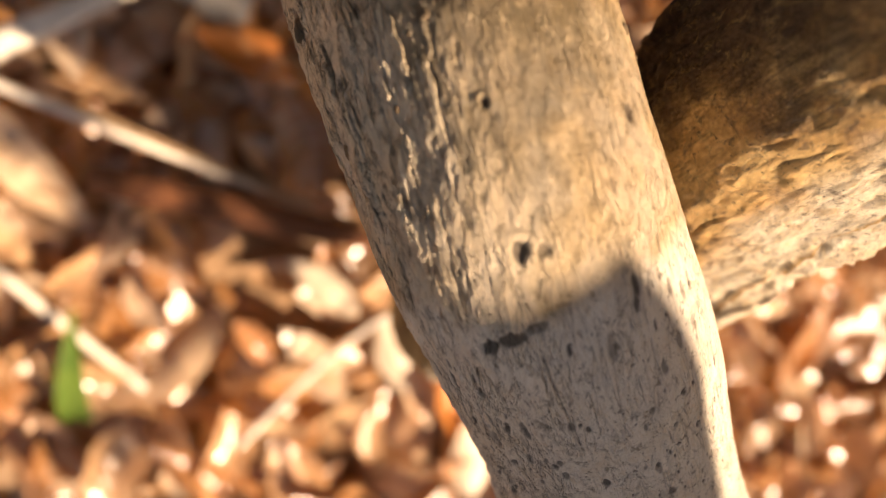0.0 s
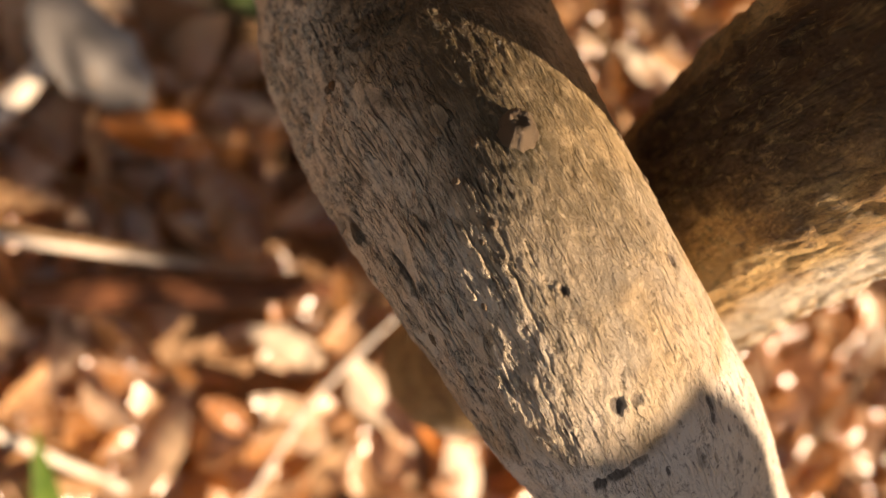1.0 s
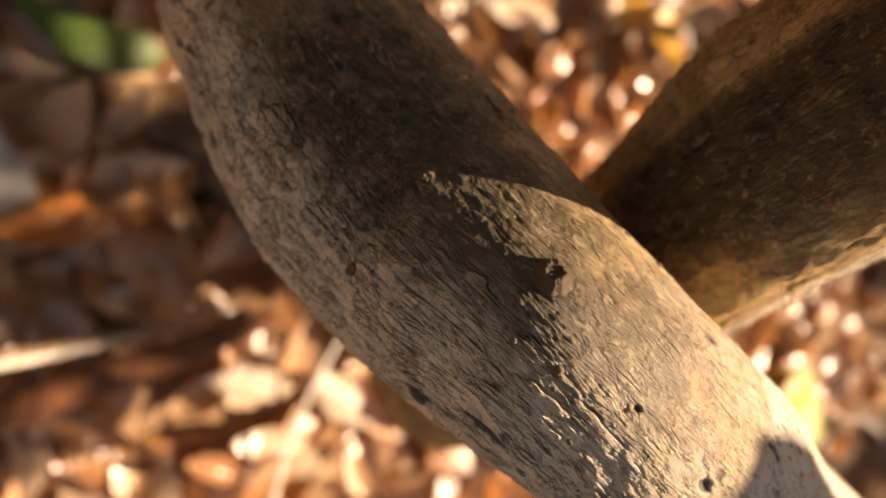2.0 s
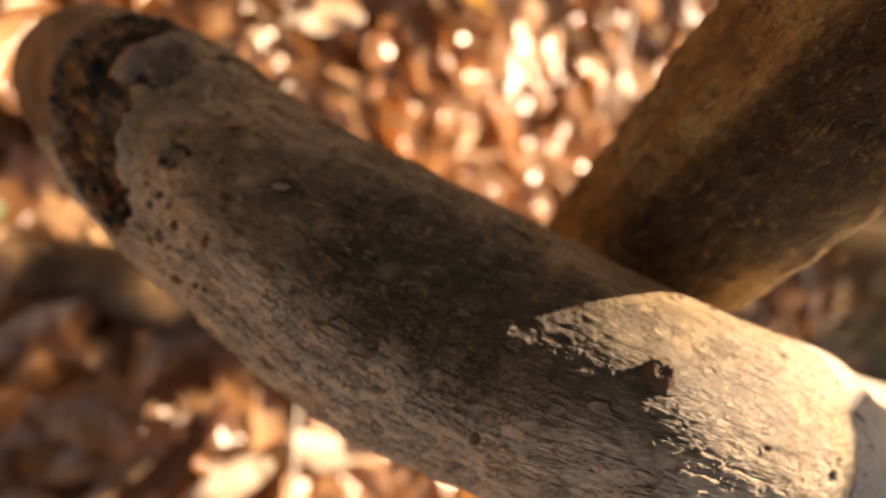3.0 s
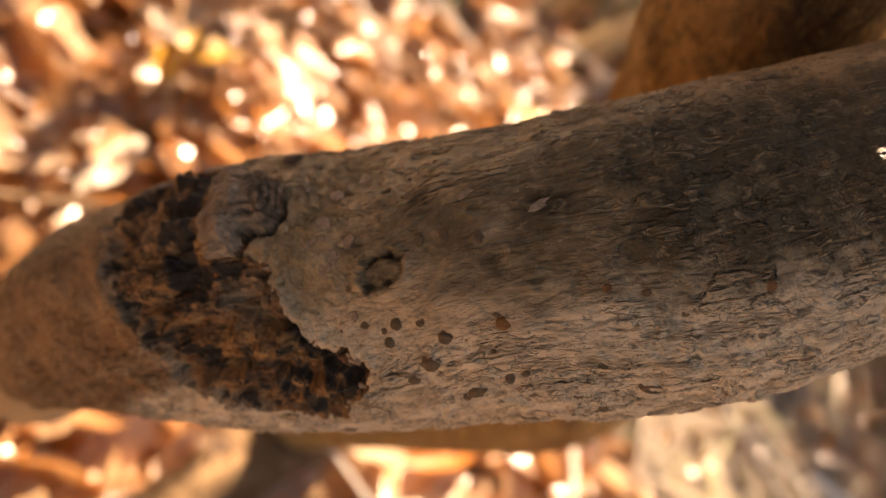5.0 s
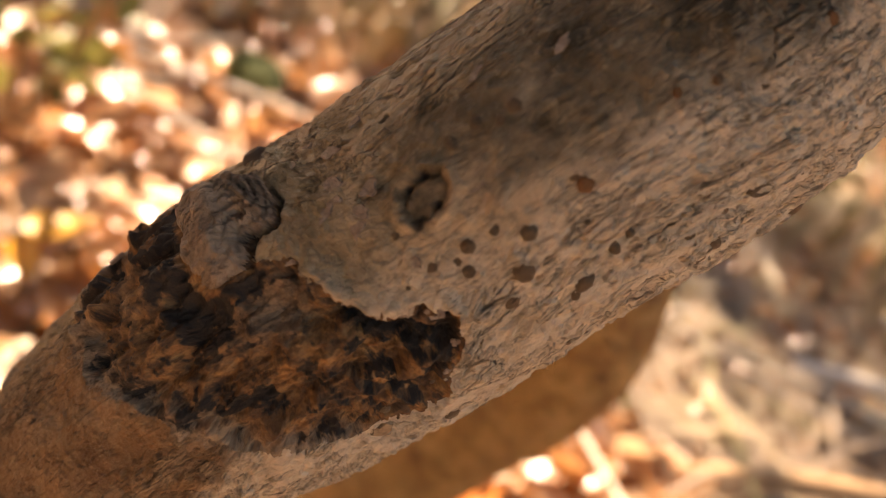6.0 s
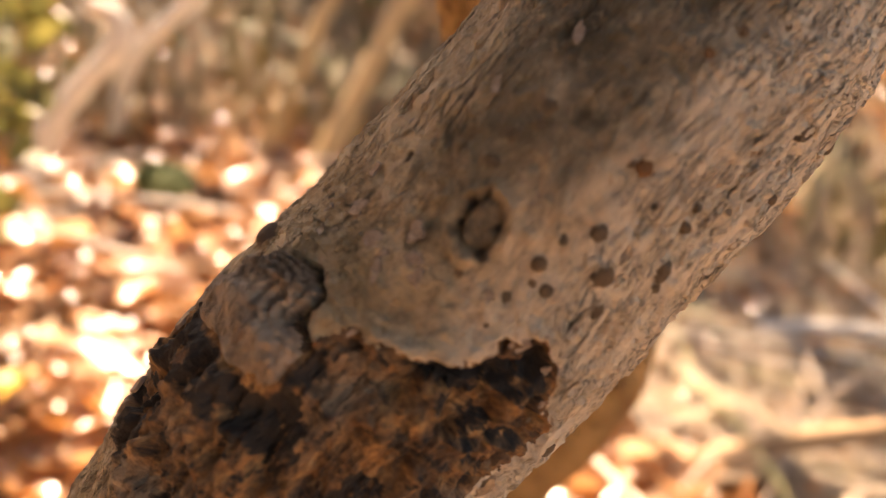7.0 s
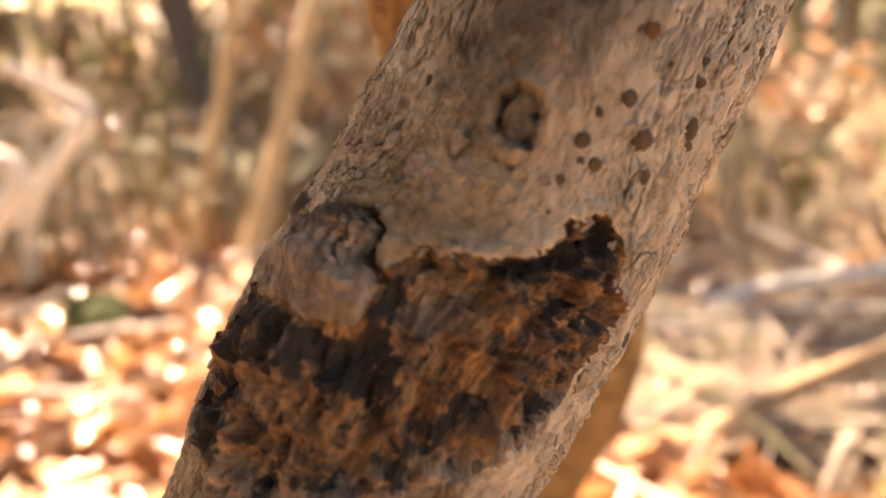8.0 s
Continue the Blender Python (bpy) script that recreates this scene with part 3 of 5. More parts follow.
cut, lobed = ZONES.pop("gap")[f].mean(1) > 0, ZONES.pop("lobe")[f].mean(1) > 0
low = np.interp(wide, [36, 45, 76, 97, 112, 132, 150, 158, 167], [0.176, 0.168, 0.166, 0.17, 0.1748, 0.18, 0.1855, 0.1915, 0.2])
island = np.exp(-(((wide - 114) / 10) ** 2 + ((S - OFFSET - 0.199) / 0.0075) ** 2) ** 1.5) + 0.7 * np.exp(-(((wide - 80) / 9) ** 2 + ((S - OFFSET - 0.181) / 0.005) ** 2))
ZONES["margin"] = 0.75 * np.clip(island * (0.8 + 1.2 * fbm(v / 0.004, 3)), 0, 1) + 1 - smooth(0.001, 0.008, S - OFFSET - low + 0.004 * fbm(v / 0.005, 3))
hang(mesh_part("trunk", split_mesh("trunk", v, f, uv, ~(cut | lobed), ZONES), BARK, tree))
callus = hang(mesh_part("callus", split_mesh("callus", v, f, uv, lobed & ~cut, ZONES), CALLUS_BARK, tree, "swollen grey-brown callus lobe beside the wound"))
wound = hang(mesh_part("bark_wound", split_mesh("bark_wound", v, f, uv, cut & ~lobed, ZONES), WOUND, tree, "open wound of brown dead wood and black rot"))
for name, a, b, k in (("trunk_foot", 0.0, s_in, 220), ("upper_trunk", s_out, float(TRUNK.s[-1]), 160)):
    v, f, uv, S, D = TRUNK.grid(a, b, k, 130, lambda p, s, d: 0.0011 * fbm(p / 0.024, 2) + 0.0004 * fbm(p / 0.005, 3))
    hang(mesh_part(name, fast_mesh(name, v, f, uv), BARK, tree))


# ---- small parts of the trunk's bark ----
def ring_mesh(name, profile, segments, seed, jitter=0.12):
    """A round lump from a profile of (radius, height) rings, uneven round its rim."""
    r = np.random.RandomState(seed)
    wob = 1 + jitter * r.normal(size=segments)
    v, f = [], []
    for rad, z in profile:
        for k in range(segments):
            a = 2 * math.pi * k / segments
            v.append((rad * wob[k] * math.cos(a), rad * wob[k] * math.sin(a), z * (1 + jitter * r.normal())))
    v.append((0, 0, profile[-1][1]))
    n = len(profile)
    for i in range(n - 1):
        for k in range(segments):
            f.append((i * segments + k, i * segments + (k + 1) % segments, (i + 1) * segments + (k + 1) % segments, (i + 1) * segments + k))
    for k in range(segments):
        f.append(((n - 1) * segments + k, (n - 1) * segments + (k + 1) % segments, len(v) - 1))
    me = bpy.data.meshes.new(name)
    me.from_pydata(v, [], f)
    for p in me.polygons:
        p.use_smooth = True
    return me


def on_trunk(ob, s, deg, sx, sy, sz, lift=0.0, spin=0.0):
    ob.matrix_local = tree.matrix_world.inverted() @ TRUNK.skin(s + OFFSET, deg, lift) @ Matrix.Rotation(radians(spin), 4, "Z") @ Matrix.Diagonal((sx, sy, sz, 1))
    return ob


def sit(ob, part_of):
    """Make a part of the tree a piece of one of its other parts, where it is."""
    ob.matrix_parent_inverse = part_of.matrix_local.inverted()
    ob.parent = part_of
    return ob


MM = 0.001
bumps = [ring_mesh("lenticel", [(1.25, -0.35), (1.05, 0.12), (0.86, 0.4), (0.6, 0.5), (0.4, 0.54), (0.2, 0.5)], 14, k, 0.07) for k in range(4)]
slits = [ring_mesh("lenticel", [(1.1, -0.3), (0.95, 0.4), (0.7, 0.55), (0.45, 0.15), (0.2, 0.05)], 14, 9 + k, 0.05) for k in range(2)]
for me in bumps:
    me.materials.append(LENTICEL)
for me in slits:
    me.materials.append(LENTICEL)
rusty = [me.copy() for me in bumps]
for me in rusty:
    me.materials.clear()
    me.materials.append(LENTICEL_RUST)
# length along the stem, angle, half width and half length in mm
for k, (s, deg, a, c) in enumerate((
        (0.2685, 165, 1.3, 2.5), (0.2779, -168, 1.5, 1.5), (0.2439, 158, 1.3, 1.7), (0.2422, 160, 0.9, 0.9), (0.2421, 132, 1.2, 1.2), (0.2392, 140.6, 1.6, 1.9), (0.2357, 146, 1.2, 1.3),
        (0.234, 129.6, 1.0, 1.0), (0.2358, 123.8, 1.0, 1.1), (0.2392, 125, 0.7, 0.8), (0.2596, 170, 0.7, 0.7), (0.2577, 168, 0.8, 0.9), (0.2617, 180, 1.0, 1.2), (0.2597, -175, 1.0, 1.8), (0.251, 153, 0.6, 0.6), (0.2476, 141, 0.5, 0.5),
        (0.2488, 154.6, 0.8, 0.7), (0.2368, -176, 1.2, 1.2), (0.2477, 101, 1.3, 1.2), (0.2438, 97, 1.0, 0.9), (0.2459, 101.4, 0.8, 0.8), (0.2406, 97, 1.1, 0.9), (0.2939, 162, 1.2, 1.7), (0.3154, 147, 0.9, 1.1), (0.2738, 65, 1.0, 1.1),
        (0.2135, -177, 1.2, 1.6), (0.3334, 177, 1.2, 2.2), (0.2675, 128, 0.7, 0.8), (0.27, 140, 0.8, 0.9), (0.281, 118, 0.8, 0.8))):
    me = bumps[k % 4] if c < 1.5 * a else slits[k % 2]
    on_trunk(hang(mesh_part("lenticel", me, LENTICEL, tree, "raised dark brown cork pore")), s, deg, a * MM, c * MM, 1.6 * a * MM, 0.1 * MM, k * 37 % 40 - 20)
for k, (s, deg, a) in enumerate(((0.2493, 131.2, 1.2), (0.2872, 132, 1.2), (0.3154, 145, 1.0), (0.262, 125, 0.9), (0.274, 110, 0.8))):
    on_trunk(hang(mesh_part("lenticel", rusty[k % 4], LENTICEL_RUST, tree, "raised rust-brown cork pore")), s, deg, a * MM, a * MM, 1.3 * a * MM, 0.1 * MM)
rng = np.random.RandomState(31)
for k in range(70):
    s, deg, a = rng.uniform(0.205, 0.36), rng.uniform(100, 205), rng.uniform(0.3, 0.8)
    on_trunk(hang(mesh_part("lenticel", bumps[k % 4], LENTICEL, tree)), s, deg, a * MM, a * rng.uniform(0.9, 1.6) * MM, 0.7 * a * MM, 0.05 * MM)
for k in range(40):
    s, deg, a = rng.uniform(0.2, 0.36), rng.uniform(30, 60), rng.uniform(0.3, 0.9)
    on_trunk(hang(mesh_part("lenticel", bumps[k % 4], LENTICEL, tree)), s, deg, a * MM, a * MM, 0.9 * a * MM, 0.05 * MM)
on_trunk(hang(mesh_part("lenticel", bumps[1], LENTICEL, tree)), 0.2613, 36, 1.4 * MM, 1.3 * MM, 1.9 * MM)
on_trunk(hang(mesh_part("lenticel", bumps[2], LENTICEL, tree)), 0.2475, 37, 2.4 * MM, 3.5 * MM, 1.2 * MM)

# broken side twig
stub = ring_mesh("twig_stub", [(1.8, -0.3), (1.4, 0.05), (1.18, 0.4), (1.1, 0.8), (1.0, 1.05), (0.78, 1.2), (0.5, 1.22), (0.3, 1.1)], 30, 40, 0.045)
stub_part = on_trunk(hang(mesh_part("twig_stub", stub, STUB_BARK, tree, "short broken brown twig stub")), 0.337, 97, 2.3 * MM, 2.6 * MM, 2.5 * MM, 0.0)
core = ring_mesh("pith", [(0.62, -0.4), (0.45, 0.2), (0.2, 0.25)], 12, 41, 0.1)
sit(on_trunk(hang(mesh_part("pith", core, DARK_HOLE, tree, "dark rotten pith of the stub")), 0.3362, 98.5, 1.9 * MM, 2.1 * MM, 0.6 * MM, 2.75 * MM), stub_part)


dot = ring_mesh("white_spot", [(1, -0.2), (0.8, 0.4), (0.3, 0.6)], 9, 50)
sit(on_trunk(hang(mesh_part("white_spot", dot, WHITE_DOT, tree, "tiny white lichen spot")), 0.1955, 87.7, 0.5 * MM, 0.6 * MM, 0.6 * MM, 0.0046), callus)


def flake_mesh(name, seed, wide, long, thick):
    """A ragged, slightly curled slab of loose bark."""
    r = np.random.RandomState(seed)
    k = 11
    rim = [(wide * (1 + 0.28 * r.normal()) * math.cos(2 * math.pi * i / k), long * (1 + 0.28 * r.normal()) * math.sin(2 * math.pi * i / k)) for i in range(k)]
    curl = r.uniform(10, 40)
    v = [(x, y, curl * (x * x + y * y) - thick) for x, y in rim] + [(x * 0.9, y * 0.9, curl * (x * x + y * y) + thick * r.uniform(0.6, 1.2)) for x, y in rim] + [(0, 0, -thick), (0, 0, thick)]
    f = [(i, (i + 1) % k, k + (i + 1) % k, k + i) for i in range(k)] + [((i + 1) % k, i, 2 * k) for i in range(k)] + [(k + i, k + (i + 1) % k, 2 * k + 1) for i in range(k)]
    me = bpy.data.meshes.new(name)
    me.from_pydata(v, [], f)
    return me


for k, (s, deg, a, c, mat) in enumerate(((0.2075, 172, 2.2, 3.2, DARK_HOLE), (0.2125, 174, 2.0, 2.4, DARK_HOLE), (0.2165, 171, 1.6, 2.2, LENTICEL), (0.203, 168, 1.8, 2.2, LENTICEL),
                                          (0.226, 97, 1.6, 1.4, CALLUS), (0.2235, 101, 1.5, 1.6, CALLUS), (0.2215, 88, 1.2, 1.6, CALLUS), (0.218, 170, 1.0, 2.4, LENTICEL), (0.186, 42, 2.0, 2.6, CALLUS), (0.178, 40, 1.6, 2.4, LENTICEL), (0.173, 42, 1.6, 2.0, CALLUS))):
    flake = on_trunk(hang(mesh_part("bark_flake", flake_mesh("bark_flake", 60 + k, a * MM, c * MM, 0.35 * MM), mat, tree, "loose dark bark flake at the wound" if mat is DARK_HOLE else "")), s, deg, 1, 1, 1, 0.4 * MM, k * 53)
    if mat is DARK_HOLE:
        sit(flake, wound)

# torn lips along the wound's upper rim, and lifted scales near the callus
rng = np.random.RandomState(73)
for k, (s, deg) in enumerate(((0.2068, 103), (0.2085, 109), (0.21, 114), (0.2135, 119), (0.2178, 124), (0.2225, 129), (0.2262, 134), (0.2255, 146), (0.221, 155),
                              (0.219, 92), (0.2225, 84), (0.2285, 92), (0.2142, 70), (0.2195, 62), (0.2245, 72), (0.2305, 66), (0.229, 118), (0.2405, 112), (0.2465, 84), (0.255, 95))):
    a, c = rng.uniform(0.7, 1.5), rng.uniform(1.0, 2.2)
    on_trunk(hang(mesh_part("bark_scale", flake_mesh("bark_scale", 160 + k, a * MM, c * MM, 0.16 * MM), CALLUS, tree)), s, deg, 1, 1, 1, 0.45 * MM, rng.uniform(-35, 35))
nub = ring_mesh("bark_nub", [(1.3, -0.4), (1.15, 0.25), (1.02, 0.5), (1.04, 0.62), (0.85, 0.85), (0.86, 0.92), (0.6, 1.1), (0.3, 1.16)], 22, 88, 0.06)
on_trunk(hang(mesh_part("bark_nub", nub, CALLUS, tree, "ringed grey-brown bark knob")), 0.2035, 49, 1.7 * MM, 2.2 * MM, 1.5 * MM, 0.1 * MM)

# ---- the second stem, behind it ----
STEM = Tube([(0.43, -0.045, -0.02, 0.04), (0.388, -0.025, 0.1, 0.035), (0.338, -0.005, 0.22, 0.033), (0.288, 0.014, 0.34, 0.0325), (0.2535, 0.045, 0.447, 0.032),
             (0.2675, 0.106, 0.5633, 0.0314), (0.2725, 0.121, 0.592, 0.0313), (0.2773, 0.1735, 0.6759, 0.0304), (0.3161, 0.2268, 0.7876, 0.0272), (0.37, 0.28, 0.9, 0.026), (0.46, 0.34, 1.1, 0.024)])
ROOT = Tube([(0.425, -0.06, 0.02, 0.04), (0.395, -0.05, 0.045, 0.036), (0.365, 0.02, 0.04, 0.034), (0.325, 0.09, 0.045, 0.032), (0.3, 0.17, 0.035, 0.03), (0.25, 0.25, 0.02, 0.024), (0.22, 0.31, -0.01, 0.02)])


STEM_ZONES = {}


def stem_relief(p, s, deg):
    along = p * (0.45, 1, 1)
    wide = (deg + 90) % 360 - 90
    h = 0.0014 * fbm(p / 0.03 + 70.0, 2) + 0.0013 * fbm(p * (0.75, 1, 1) / 0.0055 + 30.0, 4, 0.66)
    n = perlin(along / 0.0055 + 12.0)
    line = (1 - smooth(0.0, 0.1, np.abs(n))) * smooth(-0.1, 0.3, perlin(p / 0.02 + 4.0))
    h -= 0.0009 * line
    flake = perlin(along / 0.009 + 55.0) + 0.4 * perlin(p / 0.003 + 2.0)
    h += (0.0004 + 0.0008 * (1 - smooth(150, 190, wide))) * smooth(0.05, 0.13, flake)
    turn_at = np.radians(wide) * 0.031
    for size, long, amount, seed in ((0.0034, 0.0085, 1.0, 15), (0.0017, 0.0034, 0.6, 16)):
        edge, own, lift, run = plates(turn_at + 0.0016 * perlin(p / 0.004 + 20.0), s + 0.0016 * perlin(p / 0.004 + 24.0), size, long, seed)
        here = smooth(-0.1, 0.15, perlin(p / (3 * size) + 33.0 + seed))
        h += here * amount * (0.0008 * own + 0.0005 * np.clip(lift, -0.5, 0.5) * (own - 0.3) - 0.0006 * run * (1 - smooth(0.0, 0.0004, edge)))
    h += 0.00045 * np.abs(perlin(p / 0.0016 + 44.0))
    pit = smooth(0.42, 0.56, perlin(p / 0.0035 + 77.0))
    h -= 0.0009 * pit
    patchy = 26 * fbm(p / 0.02 + 8.0, 3)
    h *= 1 - 0.5 * smooth(182, 205, wide)
    off = (wide - 250 + 180) % 360 - 180
    h -= 0.005 * np.exp(-(off / 36) ** 2) * smooth(0.66, 0.7, s)
    # colour is darker in the cracks and pits
    STEM_ZONES["cork"] = np.maximum(0.6 * line, 0.8 * pit)
    # pale lower side stands for light from ground and sky, painted in
    STEM_ZONES["bounce_pale"] = smooth(222, 250, wide + patchy) + smooth(-90, -89, wide) * (1 - smooth(-80, -40, wide))
    # shade of the stem's upper side, painted as a dark algal tone
    STEM_ZONES["algae_shade"] = 0.95 * smooth(126, 152, wide) * (1 - smooth(172, 212, wide + patchy)) * smooth(0.52, 0.64, s)
    return h


second = thing("small_tree", "second small tree stem with flaky ochre-brown bark", "tree", pose(0.43, -0.045, -0.02))
bpy.context.view_layer.update()
v, f, uv, S, D = STEM.grid(float(STEM.s[40]), float(STEM.s[-1]), 900, 330, stem_relief)
hang(mesh_part("trunk", split_mesh("trunk", v, f, uv, np.full(len(f), True), STEM_ZONES), BARK_ROUGH, second))
v, f, uv, S, D = STEM.grid(0.0, float(STEM.s[40]), 60, 100, stem_relief)
hang(mesh_part("trunk_foot", fast_mesh("trunk_foot", v, f, uv), BARK_ROUGH, second))

v, f, uv, S, D = ROOT.grid(0.0, float(ROOT.s[-1]), 120, 60, lambda p, s, d: 0.006 * fbm(p / 0.025, 4, 0.6))
hang(mesh_part("surface_root", fast_mesh("surface_root", v, f, uv), LOG, second, "dark brown root lying on the ground"))

# ---- ground ----
GROUND = 0.04


def ground_height(x, y):
    p = np.stack([x, y, np.zeros_like(x)], -1).reshape(-1, 3)
    return (0.02 * perlin(p / 0.5) + 0.1 * perlin(p / 4.0 + 5.0) * smooth(0.8, 5.0, np.linalg.norm(p[:, :2] - (0.3, 0.0), axis=1))).reshape(x.shape) + GROUND - 0.03


axis = np.concatenate([-np.geomspace(1500, 2.6, 26), np.linspace(-2.5, 2.5, 90), np.geomspace(2.6, 1500, 26)])
gx, gy = np.meshgrid(axis + 0.3, axis - 0.2, indexing="ij")
gz = ground_height(gx, gy)
k = len(axis)
i, j = np.meshgrid(np.arange(k - 1), np.arange(k - 1), indexing="ij")
i, j = i.ravel(), j.ravel()
f = np.stack([i * k + j, (i + 1) * k + j, (i + 1) * k + j + 1, i * k + j + 1], 1)
ground = mesh_part("ground", fast_mesh("ground", np.stack([gx, gy, gz], -1).reshape(-1, 3), f), SOIL)
tagged(ground, "dark forest soil under dead leaves", "ground", kind="structure")


def leaf_arrays(rng, length, width, nl=9, nw=4):
    """One curled dead leaf, lying along y: verts, faces, uv."""
    u = np.linspace(0, 1, nl)
    w = np.linspace(-1, 1, nw + 1)
    U, W = np.meshgrid(u, w, indexing="ij")
    shape = np.sin(np.pi * U ** rng.uniform(0.7, 1.05)) ** rng.uniform(0.6, 0.85) + 0.02
    shape = shape * (1 + 0.12 * np.sin(U * rng.uniform(12, 22)) * rng.uniform(0, 1))
    x = W * shape * width / 2
    y = (U - 0.5) * length + 0.08 * length * np.sin(3 * W + rng.uniform(0, 6)) * shape * 0.3
    z = rng.uniform(-0.25, 0.5) * width * (W * shape) ** 2 + rng.uniform(-0.2, 0.3) * length * (U - 0.5) ** 2
    z = z + 0.05 * width * np.sin(U * rng.uniform(6, 12) + 2 * W + rng.uniform(0, 6)) * shape
    x = x + rng.uniform(-0.15, 0.15) * length * (U - 0.5) ** 2 * 4
    v = np.stack([x, y, z], -1).reshape(-1, 3)
    n = nw + 1
    i, j = np.meshgrid(np.arange(nl - 1), np.arange(nw), indexing="ij")
    i, j = i.ravel(), j.ravel()
    f = np.stack([i * n + j, i * n + j + 1, (i + 1) * n + j + 1, (i + 1) * n + j], 1)
    base = np.stack([(W + 1) / 2 * 0.5, U], -1).reshape(-1, 2)
    return v, f, base[f]


rng = np.random.RandomState(11)
kinds = [leaf_arrays(rng, rng.uniform(0.055, 0.105), rng.uniform(0.026, 0.048)) for _ in range(14)]
coarse = [leaf_arrays(rng, rng.uniform(0.055, 0.11), rng.uniform(0.028, 0.05), 6, 2) for _ in range(14)]


def turn(rng, tilt):
    return Euler((rng.normal(0, tilt), rng.normal(0, tilt), rng.uniform(0, 6.283))).to_matrix()


# joined litter
vs, fs, us, base = [], [], [], 0
for n in range(12000):
    rad = 0.3 + 9.0 * rng.uniform(0, 1) ** 1.6 if n > 4500 else 1.5 * math.sqrt(rng.uniform(0, 1))
    az = rng.uniform(0, 6.283)
    x, y = 0.35 + rad * math.cos(az), -0.1 + rad * math.sin(az)
    lv, lf, lu = coarse[rng.randint(14)]
    m = np.array(turn(rng, 0.35)) * (rng.uniform(0.8, 1.25) * (1 + 0.06 * rad))
    z = float(ground_height(np.array([x]), np.array([y]))[0]) + rng.uniform(0.002, 0.03)
    vs.append(lv @ m.T + (x, y, z))
    fs.append(lf + base)
    us.append(lu)
    base += len(lv)
litter = mesh_part("leaf_litter", fast_mesh("leaf_litter", np.concatenate(vs), np.concatenate(fs), np.concatenate(us)), LEAF_MANY)
tagged(litter, "brown and tan dead leaves covering the forest floor", "leaf litter", kind="stuff")

# single leaves near the stems
leaf_meshes = [fast_mesh("dead_leaf", *q) for q in kinds]
stalk_v, stalk_f, stalk_uv, _, _ = Tube([(0, 0, 0, 0.0008), (0.002, -0.012, 0.002, 0.0007), (0.004, -0.024, 0.0, 0.001)], (0, 0, 1)).grid(0.0, 0.0243, 5, 5)
stalk_mesh = fast_mesh("stalk", stalk_v, stalk_f, stalk_uv)
stalk_mesh.materials.append(TWIG_BROWN)
for me in leaf_meshes:
    me.materials.append(LEAF)


def leaf(x, y, lift, m3, size, shape, label, group="leaf litter", material=None, category="leaf"):
    me = leaf_meshes[shape]
    if material is not None:
        me = me.copy()
        me.materials.clear()
        me.materials.append(material)
    ob = new("dead_leaf", me)
    z = float(ground_height(np.array([x]), np.array([y]))[0]) + lift
    ob.matrix_world = Matrix.Translation((x, y, z)) @ m3.to_4x4() @ Matrix.Scale(size, 4)
    st = new("stalk", stalk_mesh)
    st.parent = ob
    st.matrix_local = Matrix.Translation((0, float(kinds[shape][0][:, 1].min()), kinds[shape][0][2, 2]))
    return tagged(ob, label, category, group)


rng = np.random.RandomState(23)
tones = ("curled tan dead leaf on the litter", "dry brown dead leaf lying on the ground", "pale curled dead leaf on the litter")
for n in range(250):
    if n < 150:
        x, y = 0.3 + rng.normal(0, 0.27), -0.05 + rng.normal(0, 0.26)
    else:
        x, y = 0.7 + rng.normal(0, 0.35), -0.5 + rng.normal(0, 0.4)
    leaf(x, y, rng.uniform(0.03, 0.055), turn(rng, 0.4), rng.uniform(0.9, 1.35), rng.randint(14), tones[n % 3])

# leaves that stand out
for x, y, az, size, shape, mat, tag in (
        (0.15, 0.17, 1.35, 1.25, 2, "orange", "orange-brown dead leaf curled on the litter"),
        (0.12, 0.245, 0.5, 1.4, 5, "grey", "grey weathered dead leaf lying flat"),
        (0.16, 0.165, 1.2, 1.2, 7, "orange", "large oval orange-brown dead leaf"),
        (0.285, -0.135, 0.4, 1.1, 4, "pale", "bleached pale dead leaf in the sun"),
        (0.214, -0.05, 0.8, 0.9, 6, "pale", "bleached pale dead leaf in the sun"),
        (0.36, -0.25, 0.1, 1.0, 1, "pale", "bleached pale dead leaf in the sun"),
        (0.26, 0.28, 0.75, 1.3, 3, "green", "green leaf fallen on brown litter"),
        (0.9, -0.65, 0.42, 2.6, 8, "yellow", "yellow-green fallen leaf on the litter"),
        (0.862, -0.005, 0.3, 1.3, 10, "gold", "golden yellow fallen leaf on the litter"),
        (0.82, 0.05, 1.3, 1.0, 11, "gold", "golden yellow fallen leaf on the litter"),
        (0.338, -0.177, 0.2, 1.2, 12, "orange", "orange-brown dead leaf curled on the litter"),
        (0.67, 0.12, 0.9, 1.4, 13, "pale", "bleached pale dead leaf in the sun")):
    mats = {"orange": (0.55, 0.2, 0.05), "grey": (0.3, 0.29, 0.28), "dark": (0.2, 0.06, 0.02), "pale": (0.72, 0.6, 0.46), "green": (0.09, 0.16, 0.03), "yellow": (0.5, 0.45, 0.06), "gold": (0.7, 0.36, 0.03)}
    c = mats[mat]
    key = "leaf_" + mat
    m = bpy.data.materials.get(key) or blade_material(key, tuple(q * 0.75 for q in c), c)
    leaf(x, y, 0.062, Euler((0.1, 0.15, az)).to_matrix(), size, shape, tag, "", m)


